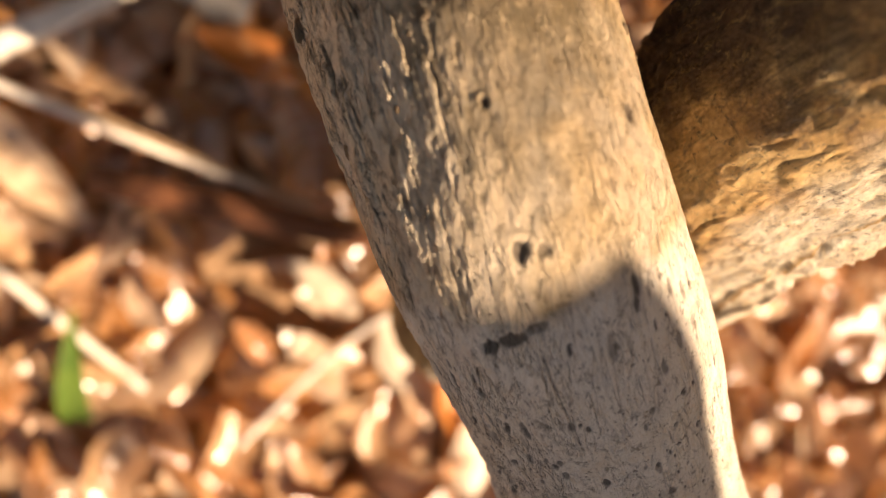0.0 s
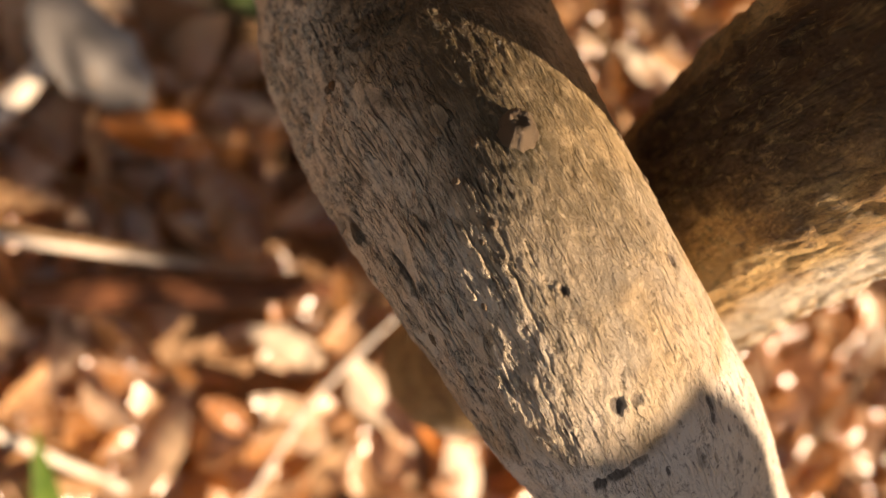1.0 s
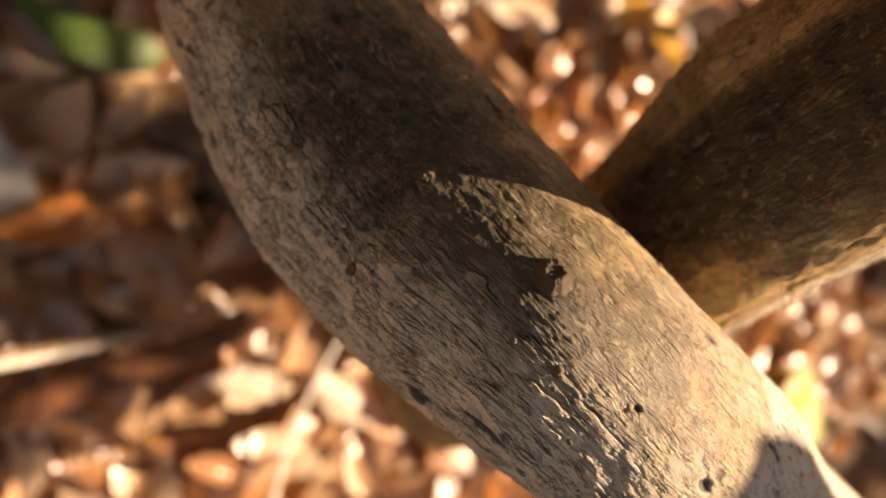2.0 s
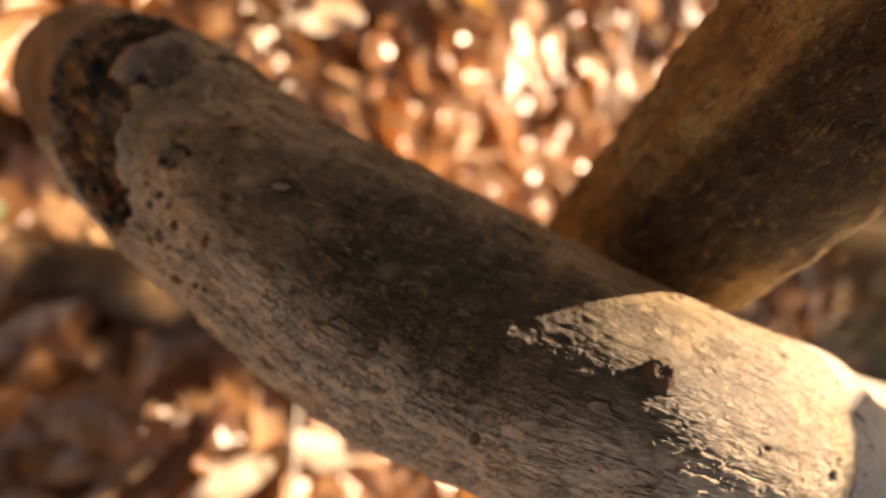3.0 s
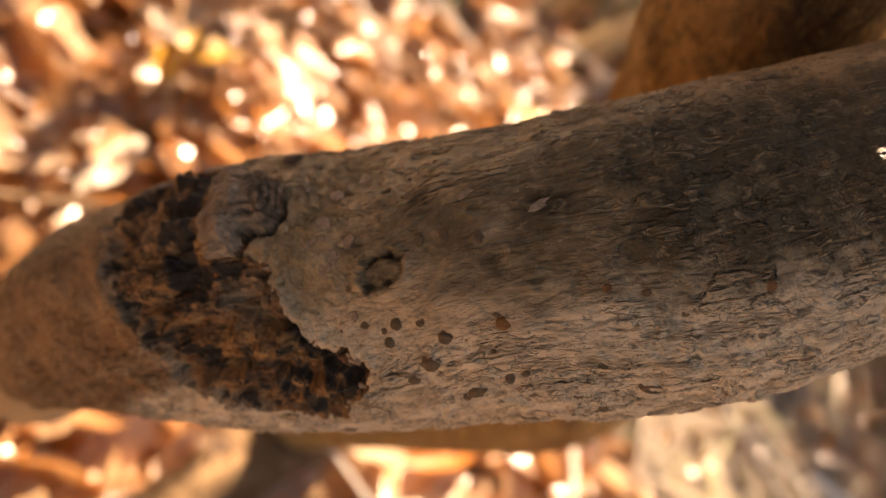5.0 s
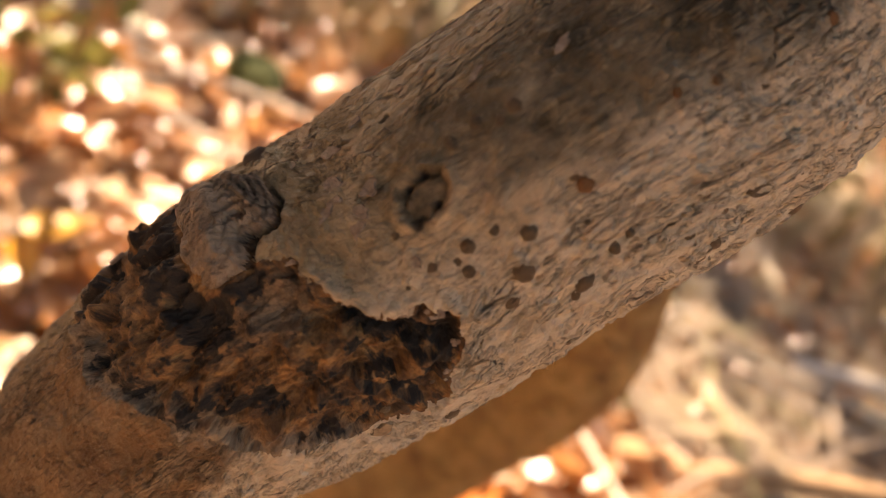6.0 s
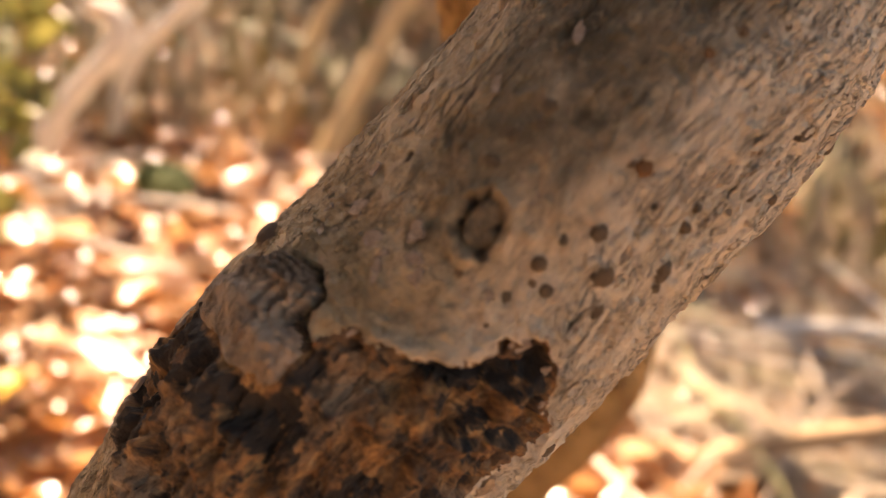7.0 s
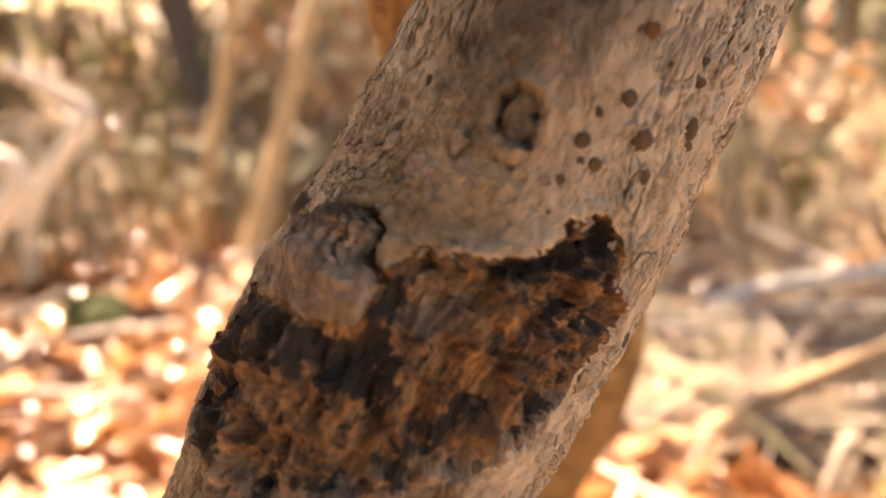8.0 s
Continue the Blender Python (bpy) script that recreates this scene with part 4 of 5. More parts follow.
# ---- grass blade, sticks, moss, dry stalks ----
def stick(name, knots, material, label, category, parts=()):
    t = Tube([(*k[:3], k[3]) for k in knots], (0.3, 0.2, 1.0) if abs(knots[0][2] - knots[-1][2]) < 0.15 else (1, 0, 0))
    base = thing(name, label, category, pose(*knots[0][:3]))
    bpy.context.view_layer.update()
    v, f, uv, S, D = t.grid(0.0, float(t.s[-1]), 24 * len(knots), 14, lambda p, s, d: 0.12 * float(t.r.mean()) * fbm(p / (3 * float(t.r.mean())), 3))
    hang(mesh_part("shaft", fast_mesh("shaft", v, f, uv), material, base))
    for m in (0, -1):
        c, r = t.c[m], float(t.r[m])
        ring = np.array([c + r * (math.cos(a) * t.a[m] + math.sin(a) * t.b[m]) for a in np.arange(10) * 0.6283])
        me = bpy.data.meshes.new("end_grain")
        me.from_pydata([tuple(q) for q in ring] + [tuple(c + t.t[m] * (r * 0.2 if m else -r * 0.2))], [], [(i, (i + 1) % 10, 10) for i in range(10)])
        hang(mesh_part("end_grain", me, TWIG_BROWN, base))
    return base


G = 0.06
stick("fallen_twig", [(-0.09, 0.17, G + 0.03, 0.004), (0.0, 0.128, G + 0.032, 0.0042), (0.09, 0.083, G + 0.025, 0.0035), (0.165, 0.045, G + 0.01, 0.002)], TWIG_GREY, "thin bleached twig lying on dead leaves", "twig")
stick("fallen_twig", [(0.0, 0.135, G + 0.02, 0.003), (0.1, 0.085, G + 0.025, 0.003), (0.2, 0.033, G + 0.018, 0.0022)], TWIG_BROWN, "thin brown twig lying on dead leaves", "twig")
stick("bark_strip", [(0.02, 0.065, G + 0.02, 0.012), (0.1, 0.045, G + 0.025, 0.015), (0.18, 0.018, G + 0.022, 0.014), (0.265, -0.01, G + 0.01, 0.009)], RED_BARK, "long dark red-brown strip of dead bark", "bark")
stick("fallen_branch", [(-0.12, 0.13, G + 0.02, 0.011), (-0.04, 0.175, G + 0.025, 0.0115), (0.05, 0.215, G + 0.02, 0.01), (0.13, 0.27, G, 0.008)], TWIG_GREY, "weathered grey branch lying on the litter", "branch")
stick("crooked_stem", [(1.511, -0.427, 0.04, 0.0227), (1.477, -0.492, 0.173, 0.0219), (1.444, -0.549, 0.256, 0.0210), (1.429, -0.575, 0.297, 0.0210), (1.451, -0.579, 0.332, 0.0201), (1.5, -0.56, 0.345, 0.0175)], TWIG_GREY, "pale crooked dead stem hooked at its top", "stem")
stick("crooked_stem", [(1.66, -0.72, 0.03, 0.0210), (1.63, -0.75, 0.2, 0.0192), (1.555, -0.828, 0.33, 0.0201), (1.542, -0.858, 0.379, 0.0210), (1.585, -0.849, 0.413, 0.0192), (1.72, -0.81, 0.49, 0.0158)], TWIG_GREY, "pale crooked dead stem bent sideways", "stem")
stick("dry_stalk", [(1.225, -0.93, 0.03, 0.0298), (1.205, -1.033, 0.214, 0.0262), (1.192, -1.107, 0.362, 0.0245), (1.16, -1.25, 0.65, 0.0210)], STRAW, "tan upright dry stalk with a reddish foot", "stalk")
stick("dry_stalk", [(1.457, -1.066, 0.03, 0.0245), (1.465, -1.142, 0.232, 0.0227), (1.457, -1.233, 0.424, 0.0210), (1.44, -1.33, 0.7, 0.0175)], STRAW, "tan upright dry stalk among fallen leaves", "stalk")
stick("dry_stalk", [(1.367, -0.91, 0.02, 0.0280), (1.378, -0.95, 0.109, 0.0262), (1.41, -0.972, 0.196, 0.0175)], STRAW, "short broken dry stalk", "stalk")
stick("fallen_twig", [(1.707, -0.835, 0.261, 0.006), (1.541, -0.879, 0.153, 0.006), (1.40, -0.905, 0.05, 0.005)], TWIG_BROWN, "brown twig leaning on the litter", "twig")
stick("fallen_branch", [(0.24, -0.48, 0.05, 0.014), (0.119, -0.575, 0.102, 0.014), (-0.06, -0.71, 0.15, 0.012)], TWIG_BROWN, "brown branch resting slantwise on the litter", "branch")
stick("fallen_branch", [(0.24, -0.9, 0.07, 0.013), (0.112, -0.979, 0.096, 0.013), (-0.15, -1.1, 0.12, 0.011)], TWIG_GREY, "grey branch lying on dead leaves", "branch")
rng = np.random.RandomState(5)
for n in range(26):
    x, y, az, ln = 0.5 + rng.normal(0, 0.6), -0.7 + rng.normal(0, 0.6), rng.uniform(0, 6.28), rng.uniform(0.08, 0.25)
    d = np.array([math.cos(az), math.sin(az), rng.uniform(-0.05, 0.15)]) * ln
    c, w = np.array([x, y, G + 0.03]), np.array([-math.sin(az), math.cos(az), 0]) * ln * rng.uniform(-0.12, 0.12)
    r = rng.uniform(0.0018, 0.005)
    stick("fallen_twig", [(*(c - d), r), (*(c + w), r * 0.9), (*(c + d), r * 0.6)], TWIG_GREY if n % 3 else TWIG_BROWN, "dry twig lying among dead leaves" if n % 3 else "brown twig lying among dead leaves", "twig")


def blade(x, y, az, height, lean, width, material, label, count=3, name="grass_tuft"):
    """A few grass blades out of one foot."""
    z = float(ground_height(np.array([x]), np.array([y]))[0])
    base = thing(name, label, "grass", pose(x, y, z))
    for k in range(count):
        a = az + (k - count / 2) * 0.5
        u = np.linspace(0, 1, 9)
        w = width * np.sin(np.pi * (0.15 + 0.85 * u)) ** 0.8
        px = lean * height * u ** 1.7 * math.cos(a)
        py = lean * height * u ** 1.7 * math.sin(a)
        pz = height * (u - 0.35 * u ** 3) * (1 - 0.15 * k)
        sx, sy = -math.sin(a), math.cos(a)
        v = np.concatenate([np.stack([px + o * w * sx, py + o * w * sy, pz + abs(o) * w * 0.3], 1) for o in (-1, 0, 1)])
        i = np.arange(8)
        f = np.concatenate([np.stack([i + c * 9, i + 1 + c * 9, i + 10 + c * 9, i + 9 + c * 9], 1) for c in (0, 1)])
        mesh_part("blade", fast_mesh("blade", v, f), material, base)
    return base


blade(-0.03, -0.19, 1.65, 0.13, 1.15, 0.015, GRASS, "broad green grass blade standing in dead leaves", 1)
for n in range(22):
    x, y = 1.4 + rng.normal(0, 0.7), -1.5 + rng.normal(0, 0.7)
    blade(x, y, rng.uniform(0, 6), rng.uniform(0.1, 0.3), rng.uniform(0.3, 0.9), 0.006, STRAW if n % 3 else GRASS, "dry straw-coloured grass tuft" if n % 3 else "green grass tuft in the litter", 5)

# moss cushion
bm = bmesh.new()
bmesh.ops.create_icosphere(bm, subdivisions=4, radius=1.0)
for q in bm.verts:
    q.co *= 1 + 0.25 * noise.fractal(q.co * 3, 1.0, 2.0, 4)
    q.co = Vector((q.co.x * 0.07, q.co.y * 0.05, q.co.z * 0.035))
me = bpy.data.meshes.new("moss_cushion")
bm.to_mesh(me)
bm.free()
moss = mesh_part("moss_cushion", me, MOSS, None, "", pose(1.276, -0.55, 0.065))
tagged(moss, "dark green moss cushion among dead leaves", "moss")


# ---- wood behind: trees, saplings, brush ----
TREE_BARK = plain_material("grey_brown_tree_bark", (0.08, 0.06, 0.045), (0.24, 0.19, 0.145), 14, 0.9, 0.02)


def far_tree(x, y, radius, height, seed, label):
    """A bare tree: tapered trunk with a root flare, limbs and twigs."""
    r = np.random.RandomState(seed)
    z = float(ground_height(np.array([x]), np.array([y]))[0]) - 0.05
    base = thing("tree", label, "tree", pose(x, y, z), "trees of the wood")
    k = np.linspace(0, 1, 7)
    sway = np.cumsum(r.normal(0, 0.012 * height, (7, 2)), axis=0) * k[:, None]
    knots = [(sway[i, 0], sway[i, 1], height * k[i], radius * (1 - 0.85 * k[i]) * (1.35 if i == 0 else 1)) for i in range(7)]
    t = Tube(knots)
    v, f, uv, S, D = t.grid(0.0, float(t.s[-1]), 70, 18, lambda p, s, d: 0.1 * radius * fbm(p / radius, 3))
    mesh_part("trunk", fast_mesh("trunk", v, f, uv), TREE_BARK, base)
    for n in range(9):
        u = r.uniform(0.45, 0.95)
        c, rr, tt, _, _ = t.at(u * float(t.s[-1]))
        az, ln = r.uniform(0, 6.28), height * r.uniform(0.12, 0.25)
        d = np.array([math.cos(az), math.sin(az), r.uniform(0.3, 0.9)])
        limb = Tube([(*c, rr * 0.5), (*(c + d * ln * 0.4), rr * 0.36), (*(c + d * ln * 0.75 + r.normal(0, 0.1, 3)), rr * 0.2), (*(c + d * ln + (0, 0, 0.15 * ln)), rr * 0.06)], (-d[1], d[0], 0.01))
        v, f, uv, S, D = limb.grid(0.0, float(limb.s[-1]), 16, 7)
        mesh_part("limb", fast_mesh("limb", v, f, uv), TREE_BARK, base)
    return base


rng = np.random.RandomState(77)
for n in range(34):
    az = radians(-60 + rng.uniform(-48, 48))
    d = rng.uniform(5.5, 22)
    if abs((math.degrees(az) + 33)) < 20:
        continue
    far_tree(0.2 + d * math.cos(az), 0.3 + d * math.sin(az), rng.uniform(0.06, 0.2), rng.uniform(7, 13), 100 + n, "bare grey-brown forest tree rising from leaf litter")


def shrub(x, y, height, seed, leafy, label):
    """Thin stems from one foot, with small leaves."""
    r = np.random.RandomState(seed)
    z = float(ground_height(np.array([x]), np.array([y]))[0])
    base = thing("shrub", label, "shrub", pose(x, y, z), "shrubs of the wood")
    lv, lf, n0 = [], [], 0
    for k in range(6):
        az, ln = r.uniform(0, 6.28), height * r.uniform(0.6, 1.1)
        tip = np.array([math.cos(az) * 0.45 * ln, math.sin(az) * 0.45 * ln, ln])
        mid = tip * 0.5 + r.normal(0, 0.05 * height, 3)
        t = Tube([(0, 0, -0.02, 0.008 * height + 0.003), (*mid, 0.005 * height + 0.002), (*tip, 0.002)])
        v, f, uv, S, D = t.grid(0.0, float(t.s[-1]), 14, 6)
        mesh_part("stem", fast_mesh("stem", v, f, uv), TWIG_BROWN, base)
        for q in range(leafy):
            c, rr, _, _, _ = t.at(float(t.s[-1]) * r.uniform(0.25, 1.0))
            p, fc, _ = coarse[r.randint(14)]
            m = np.array(turn(r, 0.9)) * r.uniform(0.5, 0.9)
            lv.append(p @ m.T + c + r.normal(0, 0.04 * height, 3))
            lf.append(fc + n0)
            n0 += len(p)
    if lv:
        tagged(mesh_part("foliage", fast_mesh("foliage", np.concatenate(lv), np.concatenate(lf)), BUSH if seed % 2 else LEAF_MANY, base), kind="stuff")
    return base


for n in range(46):
    az = radians(-64 + rng.uniform(-42, 42))
    d = 2.6 + 7 * rng.uniform() ** 1.3
    if abs(math.degrees(az) + 33) < 8 and d < 5:
        continue
    shrub(0.2 + d * math.cos(az), 0.35 + d * math.sin(az), rng.uniform(0.35, 0.9), 300 + n, 16, "thin olive-leaved shrub of the forest floor" if n % 2 else "thin shrub holding dry brown leaves")

# extra shrub beside the view, added to shade the litter
shrub(1.2, -0.08, 0.66, 371, 32, "thin shrub holding dry brown leaves")


# ---- an unseen third stem, broken off, added across the sun to shade the trunk ----
ACROSS = Vector((-SUN.y, SUN.x, 0)).normalized()
ALOFT = SUN.cross(ACROSS)


def by_sun(x, y, far):
    """A place so far across the sun's rays, and so far along them."""
    return ACROSS * x + ALOFT * y + SUN * far


SHADE_STEM = Tube([(1.46, 0.96, -0.02, 0.06), (1.2, 0.56, 0.4, 0.052), (0.97, 0.205, 0.77, 0.054), (0.816, -0.03, 0.985, 0.05), (0.772, -0.097, 1.047, 0.049), (0.752, -0.128, 1.053, 0.049), (0.744, -0.14, 1.054, 0.042)])
third = thing("shade_stem", "unseen leaning dead stem added to shade the trunk", "stem", pose(1.46, 0.96, -0.02))
bpy.context.view_layer.update()
v, f, uv, S, D = SHADE_STEM.grid(0.0, float(SHADE_STEM.s[-1]), 240, 48, lambda p, s, d: 0.002 * fbm(p / 0.02, 3))
v = v + np.array(SHADE_STEM.t[-1]) * (smooth(-0.03, 0.0, S - S.max()) * 0.012 * fbm(v / 0.012, 3))[:, None]
hang(mesh_part("trunk", fast_mesh("trunk", v, f, uv), BARK, third))
rim = v[-48:]
cap = bpy.data.meshes.new("broken_end")
cap.from_pydata([tuple(q) for q in rim] + [tuple(rim.mean(0) - SHADE_STEM.t[-1] * 0.006)], [], [(i, (i + 1) % 48, 48) for i in range(48)])
hang(mesh_part("broken_end", cap, TWIG_BROWN, third, "splintered brown broken end"))
# its side twig with one dry leaf, added to cast a wedge of shade
foot, tip = by_sun(0.134, 0.414, 1.0), by_sun(0.239, 0.468, 1.0)
twig = Tube([(0.742, -0.143, 1.06, 0.004), (*by_sun(0.24, 0.385, 1.1), 0.003), (*by_sun(0.19, 0.39, 1.04), 0.0022), (*foot, 0.0014)], (0, 0, 1))
v, f, uv, S, D = twig.grid(0.0, float(twig.s[-1]), 40, 8)
hang(mesh_part("twig", fast_mesh("twig", v, f, uv), TWIG_BROWN, third))
lv, lf, lu = leaf_arrays(np.random.RandomState(3), (tip - foot).length, 0.054, 14, 8)
axis_y = (tip - foot).normalized()
axis_x = axis_y.cross(SUN)
m = Matrix((axis_x, axis_y, SUN)).transposed().to_4x4()
m.translation = (foot + tip) / 2
hang(mesh_part("leaf", fast_mesh("leaf", np.array([m @ Vector(q) for q in lv]), lf, lu), LEAF, third, "unseen dry leaf added to cast a wedge of shade"))


# ---- unseen oaks behind the camera and overhead, added to block skylight ----
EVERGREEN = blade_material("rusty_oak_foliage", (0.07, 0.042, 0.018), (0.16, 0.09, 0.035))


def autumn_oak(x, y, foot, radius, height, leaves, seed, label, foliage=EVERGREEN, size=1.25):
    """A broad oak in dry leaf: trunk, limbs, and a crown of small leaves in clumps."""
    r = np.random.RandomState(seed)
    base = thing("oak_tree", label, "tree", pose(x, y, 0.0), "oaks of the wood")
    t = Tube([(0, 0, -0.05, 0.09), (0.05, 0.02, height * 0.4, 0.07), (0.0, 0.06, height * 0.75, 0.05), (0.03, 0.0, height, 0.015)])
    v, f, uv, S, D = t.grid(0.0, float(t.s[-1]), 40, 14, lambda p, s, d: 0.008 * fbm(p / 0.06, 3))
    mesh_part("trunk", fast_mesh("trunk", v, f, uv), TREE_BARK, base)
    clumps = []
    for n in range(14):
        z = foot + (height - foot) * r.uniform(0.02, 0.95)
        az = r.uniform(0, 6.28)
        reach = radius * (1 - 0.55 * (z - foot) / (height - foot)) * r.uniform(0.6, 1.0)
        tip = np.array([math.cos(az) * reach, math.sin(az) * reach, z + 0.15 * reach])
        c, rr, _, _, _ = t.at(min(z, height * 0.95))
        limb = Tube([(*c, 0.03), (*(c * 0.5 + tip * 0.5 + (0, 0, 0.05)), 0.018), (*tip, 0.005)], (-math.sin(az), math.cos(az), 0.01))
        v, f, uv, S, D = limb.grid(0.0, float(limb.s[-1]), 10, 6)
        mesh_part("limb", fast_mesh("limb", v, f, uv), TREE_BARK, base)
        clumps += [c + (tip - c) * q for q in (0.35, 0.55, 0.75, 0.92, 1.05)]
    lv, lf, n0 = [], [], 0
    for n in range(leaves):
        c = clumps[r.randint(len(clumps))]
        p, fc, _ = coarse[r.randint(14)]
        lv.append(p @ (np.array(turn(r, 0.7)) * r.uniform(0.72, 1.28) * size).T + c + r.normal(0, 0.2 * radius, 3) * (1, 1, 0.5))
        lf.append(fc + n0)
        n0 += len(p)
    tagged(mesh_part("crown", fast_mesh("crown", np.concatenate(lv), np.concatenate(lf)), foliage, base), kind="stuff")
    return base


autumn_oak(-0.7, 2.7, 0.2, 1.3, 3.6, 1500, 1, "unseen low oak in dry leaf added to block skylight", EVERGREEN, 1.8)
autumn_oak(0.4, 2.4, 0.2, 1.3, 3.6, 3000, 3, "unseen low oak in dry leaf added to block skylight", EVERGREEN, 2.0)
autumn_oak(0.9, 1.9, 0.7, 1.4, 3.6, 4000, 5, "unseen low oak in dry leaf added to block skylight", EVERGREEN, 2.0)
autumn_oak(1.3, 2.2, 0.3, 1.3, 3.8, 4000, 6, "unseen low oak in dry leaf added to block skylight")
autumn_oak(0.35, 1.25, 1.4, 1.5, 4.4, 7000, 4, "unseen tall oak in dry leaf added to block the sky overhead", EVERGREEN, 2.4)

for n, (az, d, hgt) in enumerate(((-92, 8.0, 4.5), (-80, 10.5, 6.0), (-70, 8.5, 5.0), (-58, 11.0, 6.0), (-48, 9.0, 4.5), (-40, 12.5, 6.0), (-64, 14.0, 7.0))):
    autumn_oak(0.2 + d * math.cos(radians(az)), 0.3 + d * math.sin(radians(az)), 0.3, 1.6, hgt, 1700, 20 + n, "far oak in rusty dry leaf in the wood")

# young oaks added towards the sun so their crowns shade the ground
autumn_oak(3.1, -3.0, 0.9, 1.0, 3.8, 1500, 43, "young oak with olive-brown leaves among dry brush", BUSH)
autumn_oak(5.6, -3.2, 0.4, 1.4, 4.2, 2600, 41, "young oak with olive-brown leaves among dry brush", BUSH)
autumn_oak(4.0, -4.1, 0.4, 1.4, 3.9, 2600, 42, "young oak with olive-brown leaves among dry brush", BUSH)

# ---- low brush of dead stems and grass beyond the litter ----
def brush_material():
    m = Mat("dry_brush")
    rnd = m.n.new("ShaderNodeNewGeometry").outputs["Random Per Island"]
    tint = m.ramp(rnd, (0.0, (0.11, 0.08, 0.05)), (0.2, (0.23, 0.17, 0.1)), (0.4, (0.32, 0.255, 0.16)), (0.55, (0.19, 0.195, 0.065)), (0.68, (0.25, 0.235, 0.09)), (0.78, (0.38, 0.2, 0.08)), (0.92, (0.5, 0.42, 0.3)), (1.0, (0.19, 0.18, 0.075)))
    m.set(Base_Color=m.mix(m.ramp(m.noise(m.coords("Object"), 20, 3), (0.4, 0.0), (0.7, 0.5)), tint, (0.17, 0.135, 0.08)), Roughness=0.65)
    return m.m


rng = np.random.RandomState(91)
vs, fs, base = [], [], 0
for n in range(3600):
    az = radians(rng.uniform(-118, -18))
    d = 1.75 + 4.5 * rng.uniform() ** 1.5
    x, y = 0.2 + d * math.cos(az), 0.35 + d * math.sin(az)
    z = float(ground_height(np.array([x]), np.array([y]))[0])
    hgt, lean, wd = rng.uniform(0.12, 0.5), rng.uniform(0.1, 1.1), rng.uniform(0.0015, 0.007)
    if n > 2500:
        d = 4.5 + 11 * rng.uniform()
        x, y = 0.2 + d * math.cos(az), 0.35 + d * math.sin(az)
        z = float(ground_height(np.array([x]), np.array([y]))[0])
        hgt, wd = rng.uniform(0.4, 1.3), rng.uniform(0.012, 0.04)
    if n % 4 == 0:
        wd *= 2.6
    a = rng.uniform(0, 6.28)
    u = np.linspace(0, 1, 6)
    w = wd * np.sin(np.pi * (0.25 + 0.74 * u))
    px, py, pz = lean * hgt * u ** 1.6 * math.cos(a), lean * hgt * u ** 1.6 * math.sin(a), hgt * (u - 0.4 * u ** 3)
    sx, sy = -math.sin(a), math.cos(a)
    vs.append(np.concatenate([np.stack([x + px + o * w * sx, y + py + o * w * sy, z + pz + (0.5 * w if o else 0 * w)], 1) for o in (-1, 0, 1)]))
    i = np.arange(5)
    fs.append(np.concatenate([np.stack([i + c * 6, i + 1 + c * 6, i + 7 + c * 6, i + 6 + c * 6], 1) for c in (0, 1)]) + base)
    base += 18
brush = mesh_part("underbrush", fast_mesh("underbrush", np.concatenate(vs), np.concatenate(fs)), brush_material())
tagged(brush, "dry brown and olive undergrowth of stems and grass", "undergrowth", kind="stuff")

# ---- bleached straw lying over the litter ----
def straw_material():
    m = Mat("bleached_straw")
    rnd = m.n.new("ShaderNodeNewGeometry").outputs["Random Per Island"]
    m.set(Base_Color=m.ramp(rnd, (0.0, (0.14, 0.1, 0.065)), (0.35, (0.25, 0.19, 0.14)), (0.7, (0.36, 0.29, 0.23)), (1.0, (0.22, 0.2, 0.09))), Roughness=0.5)
    return m.m


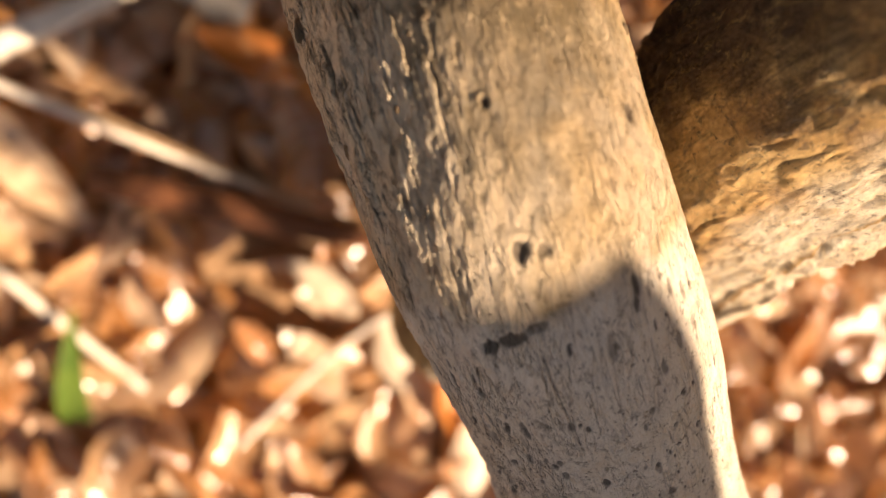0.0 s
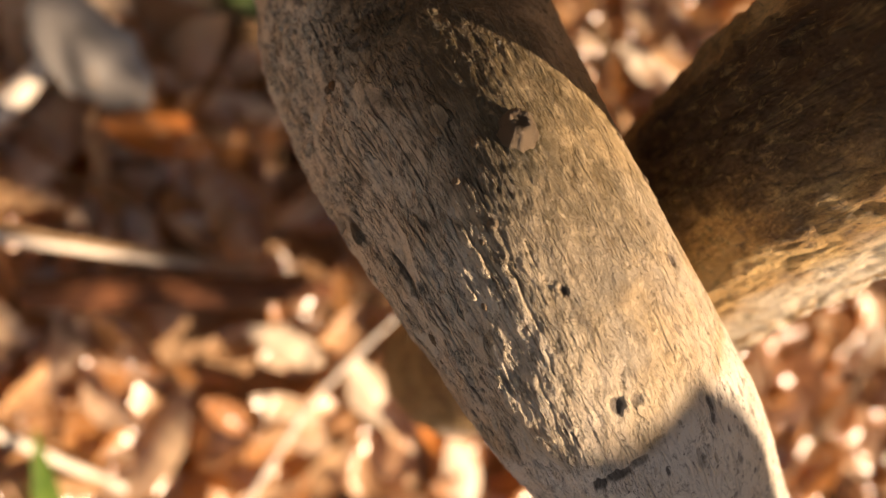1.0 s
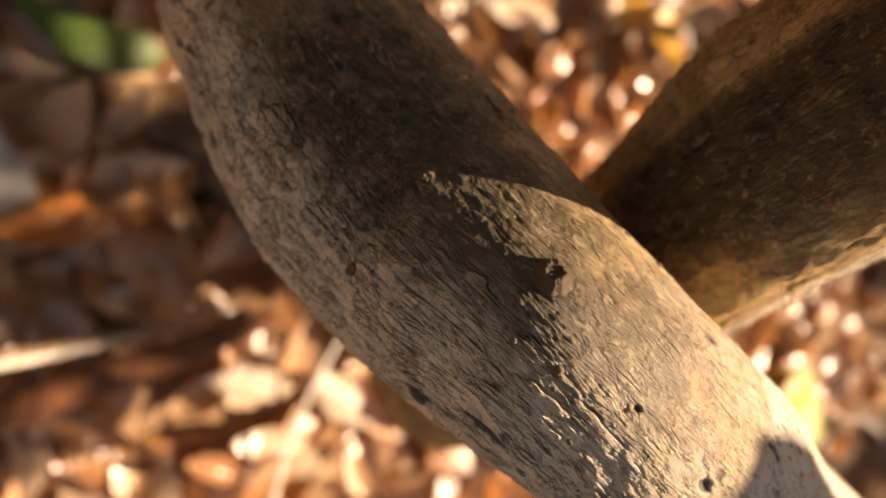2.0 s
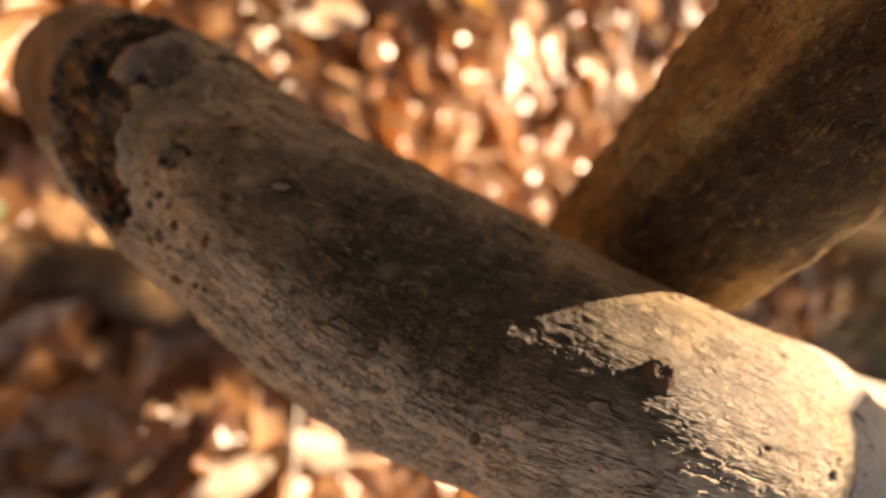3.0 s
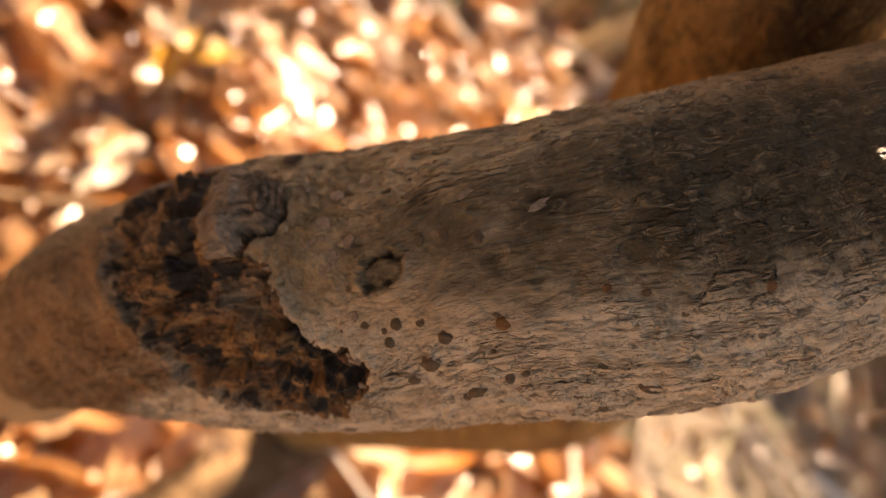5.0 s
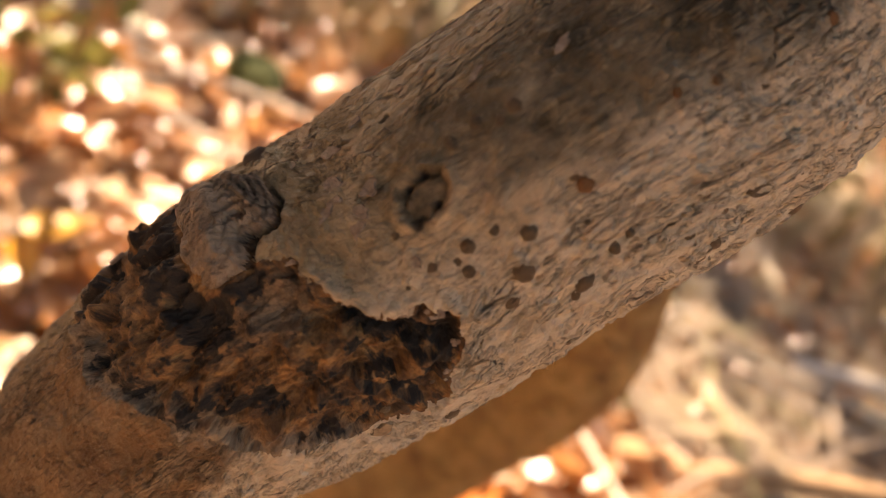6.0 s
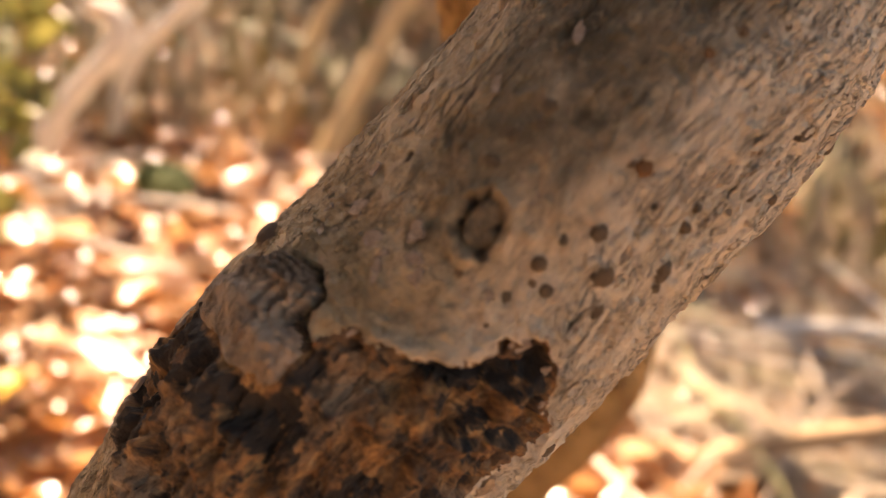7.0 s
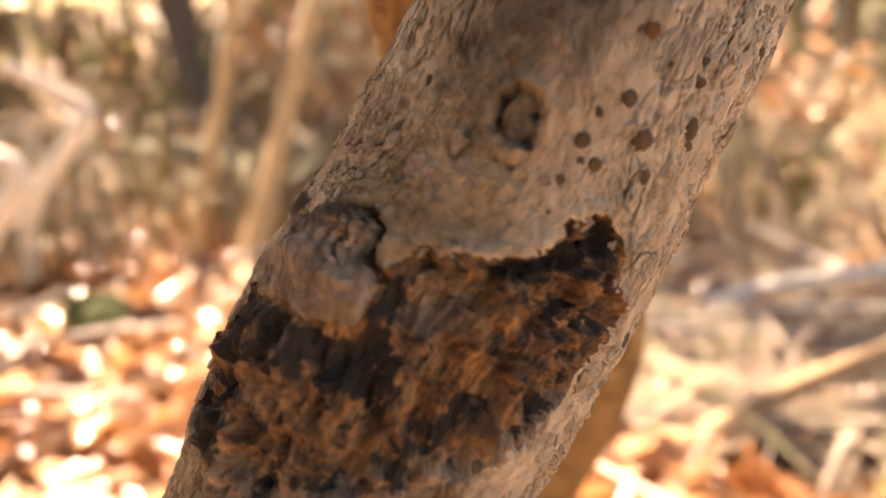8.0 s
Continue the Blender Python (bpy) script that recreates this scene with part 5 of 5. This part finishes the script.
rng = np.random.RandomState(17)
vs, fs, base = [], [], 0
for n in range(2600):
    az, d = radians(rng.uniform(-112, -62)), 0.75 + 3.2 * rng.uniform() ** 1.4
    x, y = 0.25 + d * math.cos(az), 0.2 + d * math.sin(az)
    z = float(ground_height(np.array([x]), np.array([y]))[0]) + rng.uniform(0.02, 0.06)
    a, ln, wd = rng.uniform(0, 6.28), rng.uniform(0.05, 0.22), rng.uniform(0.0012, 0.0045)
    u = np.linspace(-1, 1, 5)
    px, py = ln * u * math.cos(a), ln * u * math.sin(a)
    pz = ln * (rng.uniform(-0.1, 0.25) * u + rng.uniform(0.0, 0.2) * (1 - u * u))
    w = wd * (1.05 - u * u)
    vs.append(np.concatenate([np.stack([x + px - o * w * math.sin(a), y + py + o * w * math.cos(a), z + pz + (0.4 * w if o else 0 * w)], 1) for o in (-1, 0, 1)]))
    i = np.arange(4)
    fs.append(np.concatenate([np.stack([i + c * 5, i + 1 + c * 5, i + 6 + c * 5, i + 5 + c * 5], 1) for c in (0, 1)]) + base)
    base += 15
straw = mesh_part("dry_straw", fast_mesh("dry_straw", np.concatenate(vs), np.concatenate(fs)), straw_material())
tagged(straw, "pale bleached straw lying over the dead leaves", "straw", kind="stuff")

# ---- unseen leafy sapling beside the place, its bough added across the sun to shade the litter ----
sapling = thing("sapling", "unseen young sapling added to shade the litter with its leafy bough", "sapling", pose(2.5, 0.35, 0.0))
for knots in ([(0, 0, -0.02, 0.02), (-0.05, -0.2, 0.6, 0.017), (-0.2, -0.55, 1.15, 0.013), (-0.45, -0.95, 1.5, 0.009), (-0.68, -1.3, 1.62, 0.005), (-0.85, -1.55, 1.66, 0.002)],
              [(-0.2, -0.55, 1.15, 0.009), (-0.5, -0.9, 1.38, 0.006), (-0.72, -1.25, 1.5, 0.003), (-0.8, -1.4, 1.52, 0.0015)]):
    t = Tube(knots)
    v, f, uv, S, D = t.grid(0.0, float(t.s[-1]), 60, 8)
    mesh_part("limb", fast_mesh("limb", v, f, uv), TWIG_BROWN, sapling)
rng = np.random.RandomState(61)
vs, fs, base = [], [], 0
for n in range(125):
    p, fc, _ = coarse[rng.randint(14)]
    c = np.array([-0.79, -1.32, 1.607] if n % 5 < 3 else [-0.7, -1.25, 1.56]) + rng.uniform(-1, 1) * np.array([0.09, 0.14, 0.01]) + rng.normal(0, 1, 3) * (0.055, 0.055, 0.08)
    vs.append(p @ (np.array(turn(rng, 0.8)) * rng.uniform(0.8, 1.2)).T + c)
    fs.append(fc + base)
    base += len(p)
tagged(mesh_part("foliage", fast_mesh("foliage", np.concatenate(vs), np.concatenate(fs)), LEAF_MANY, sapling), kind="stuff")
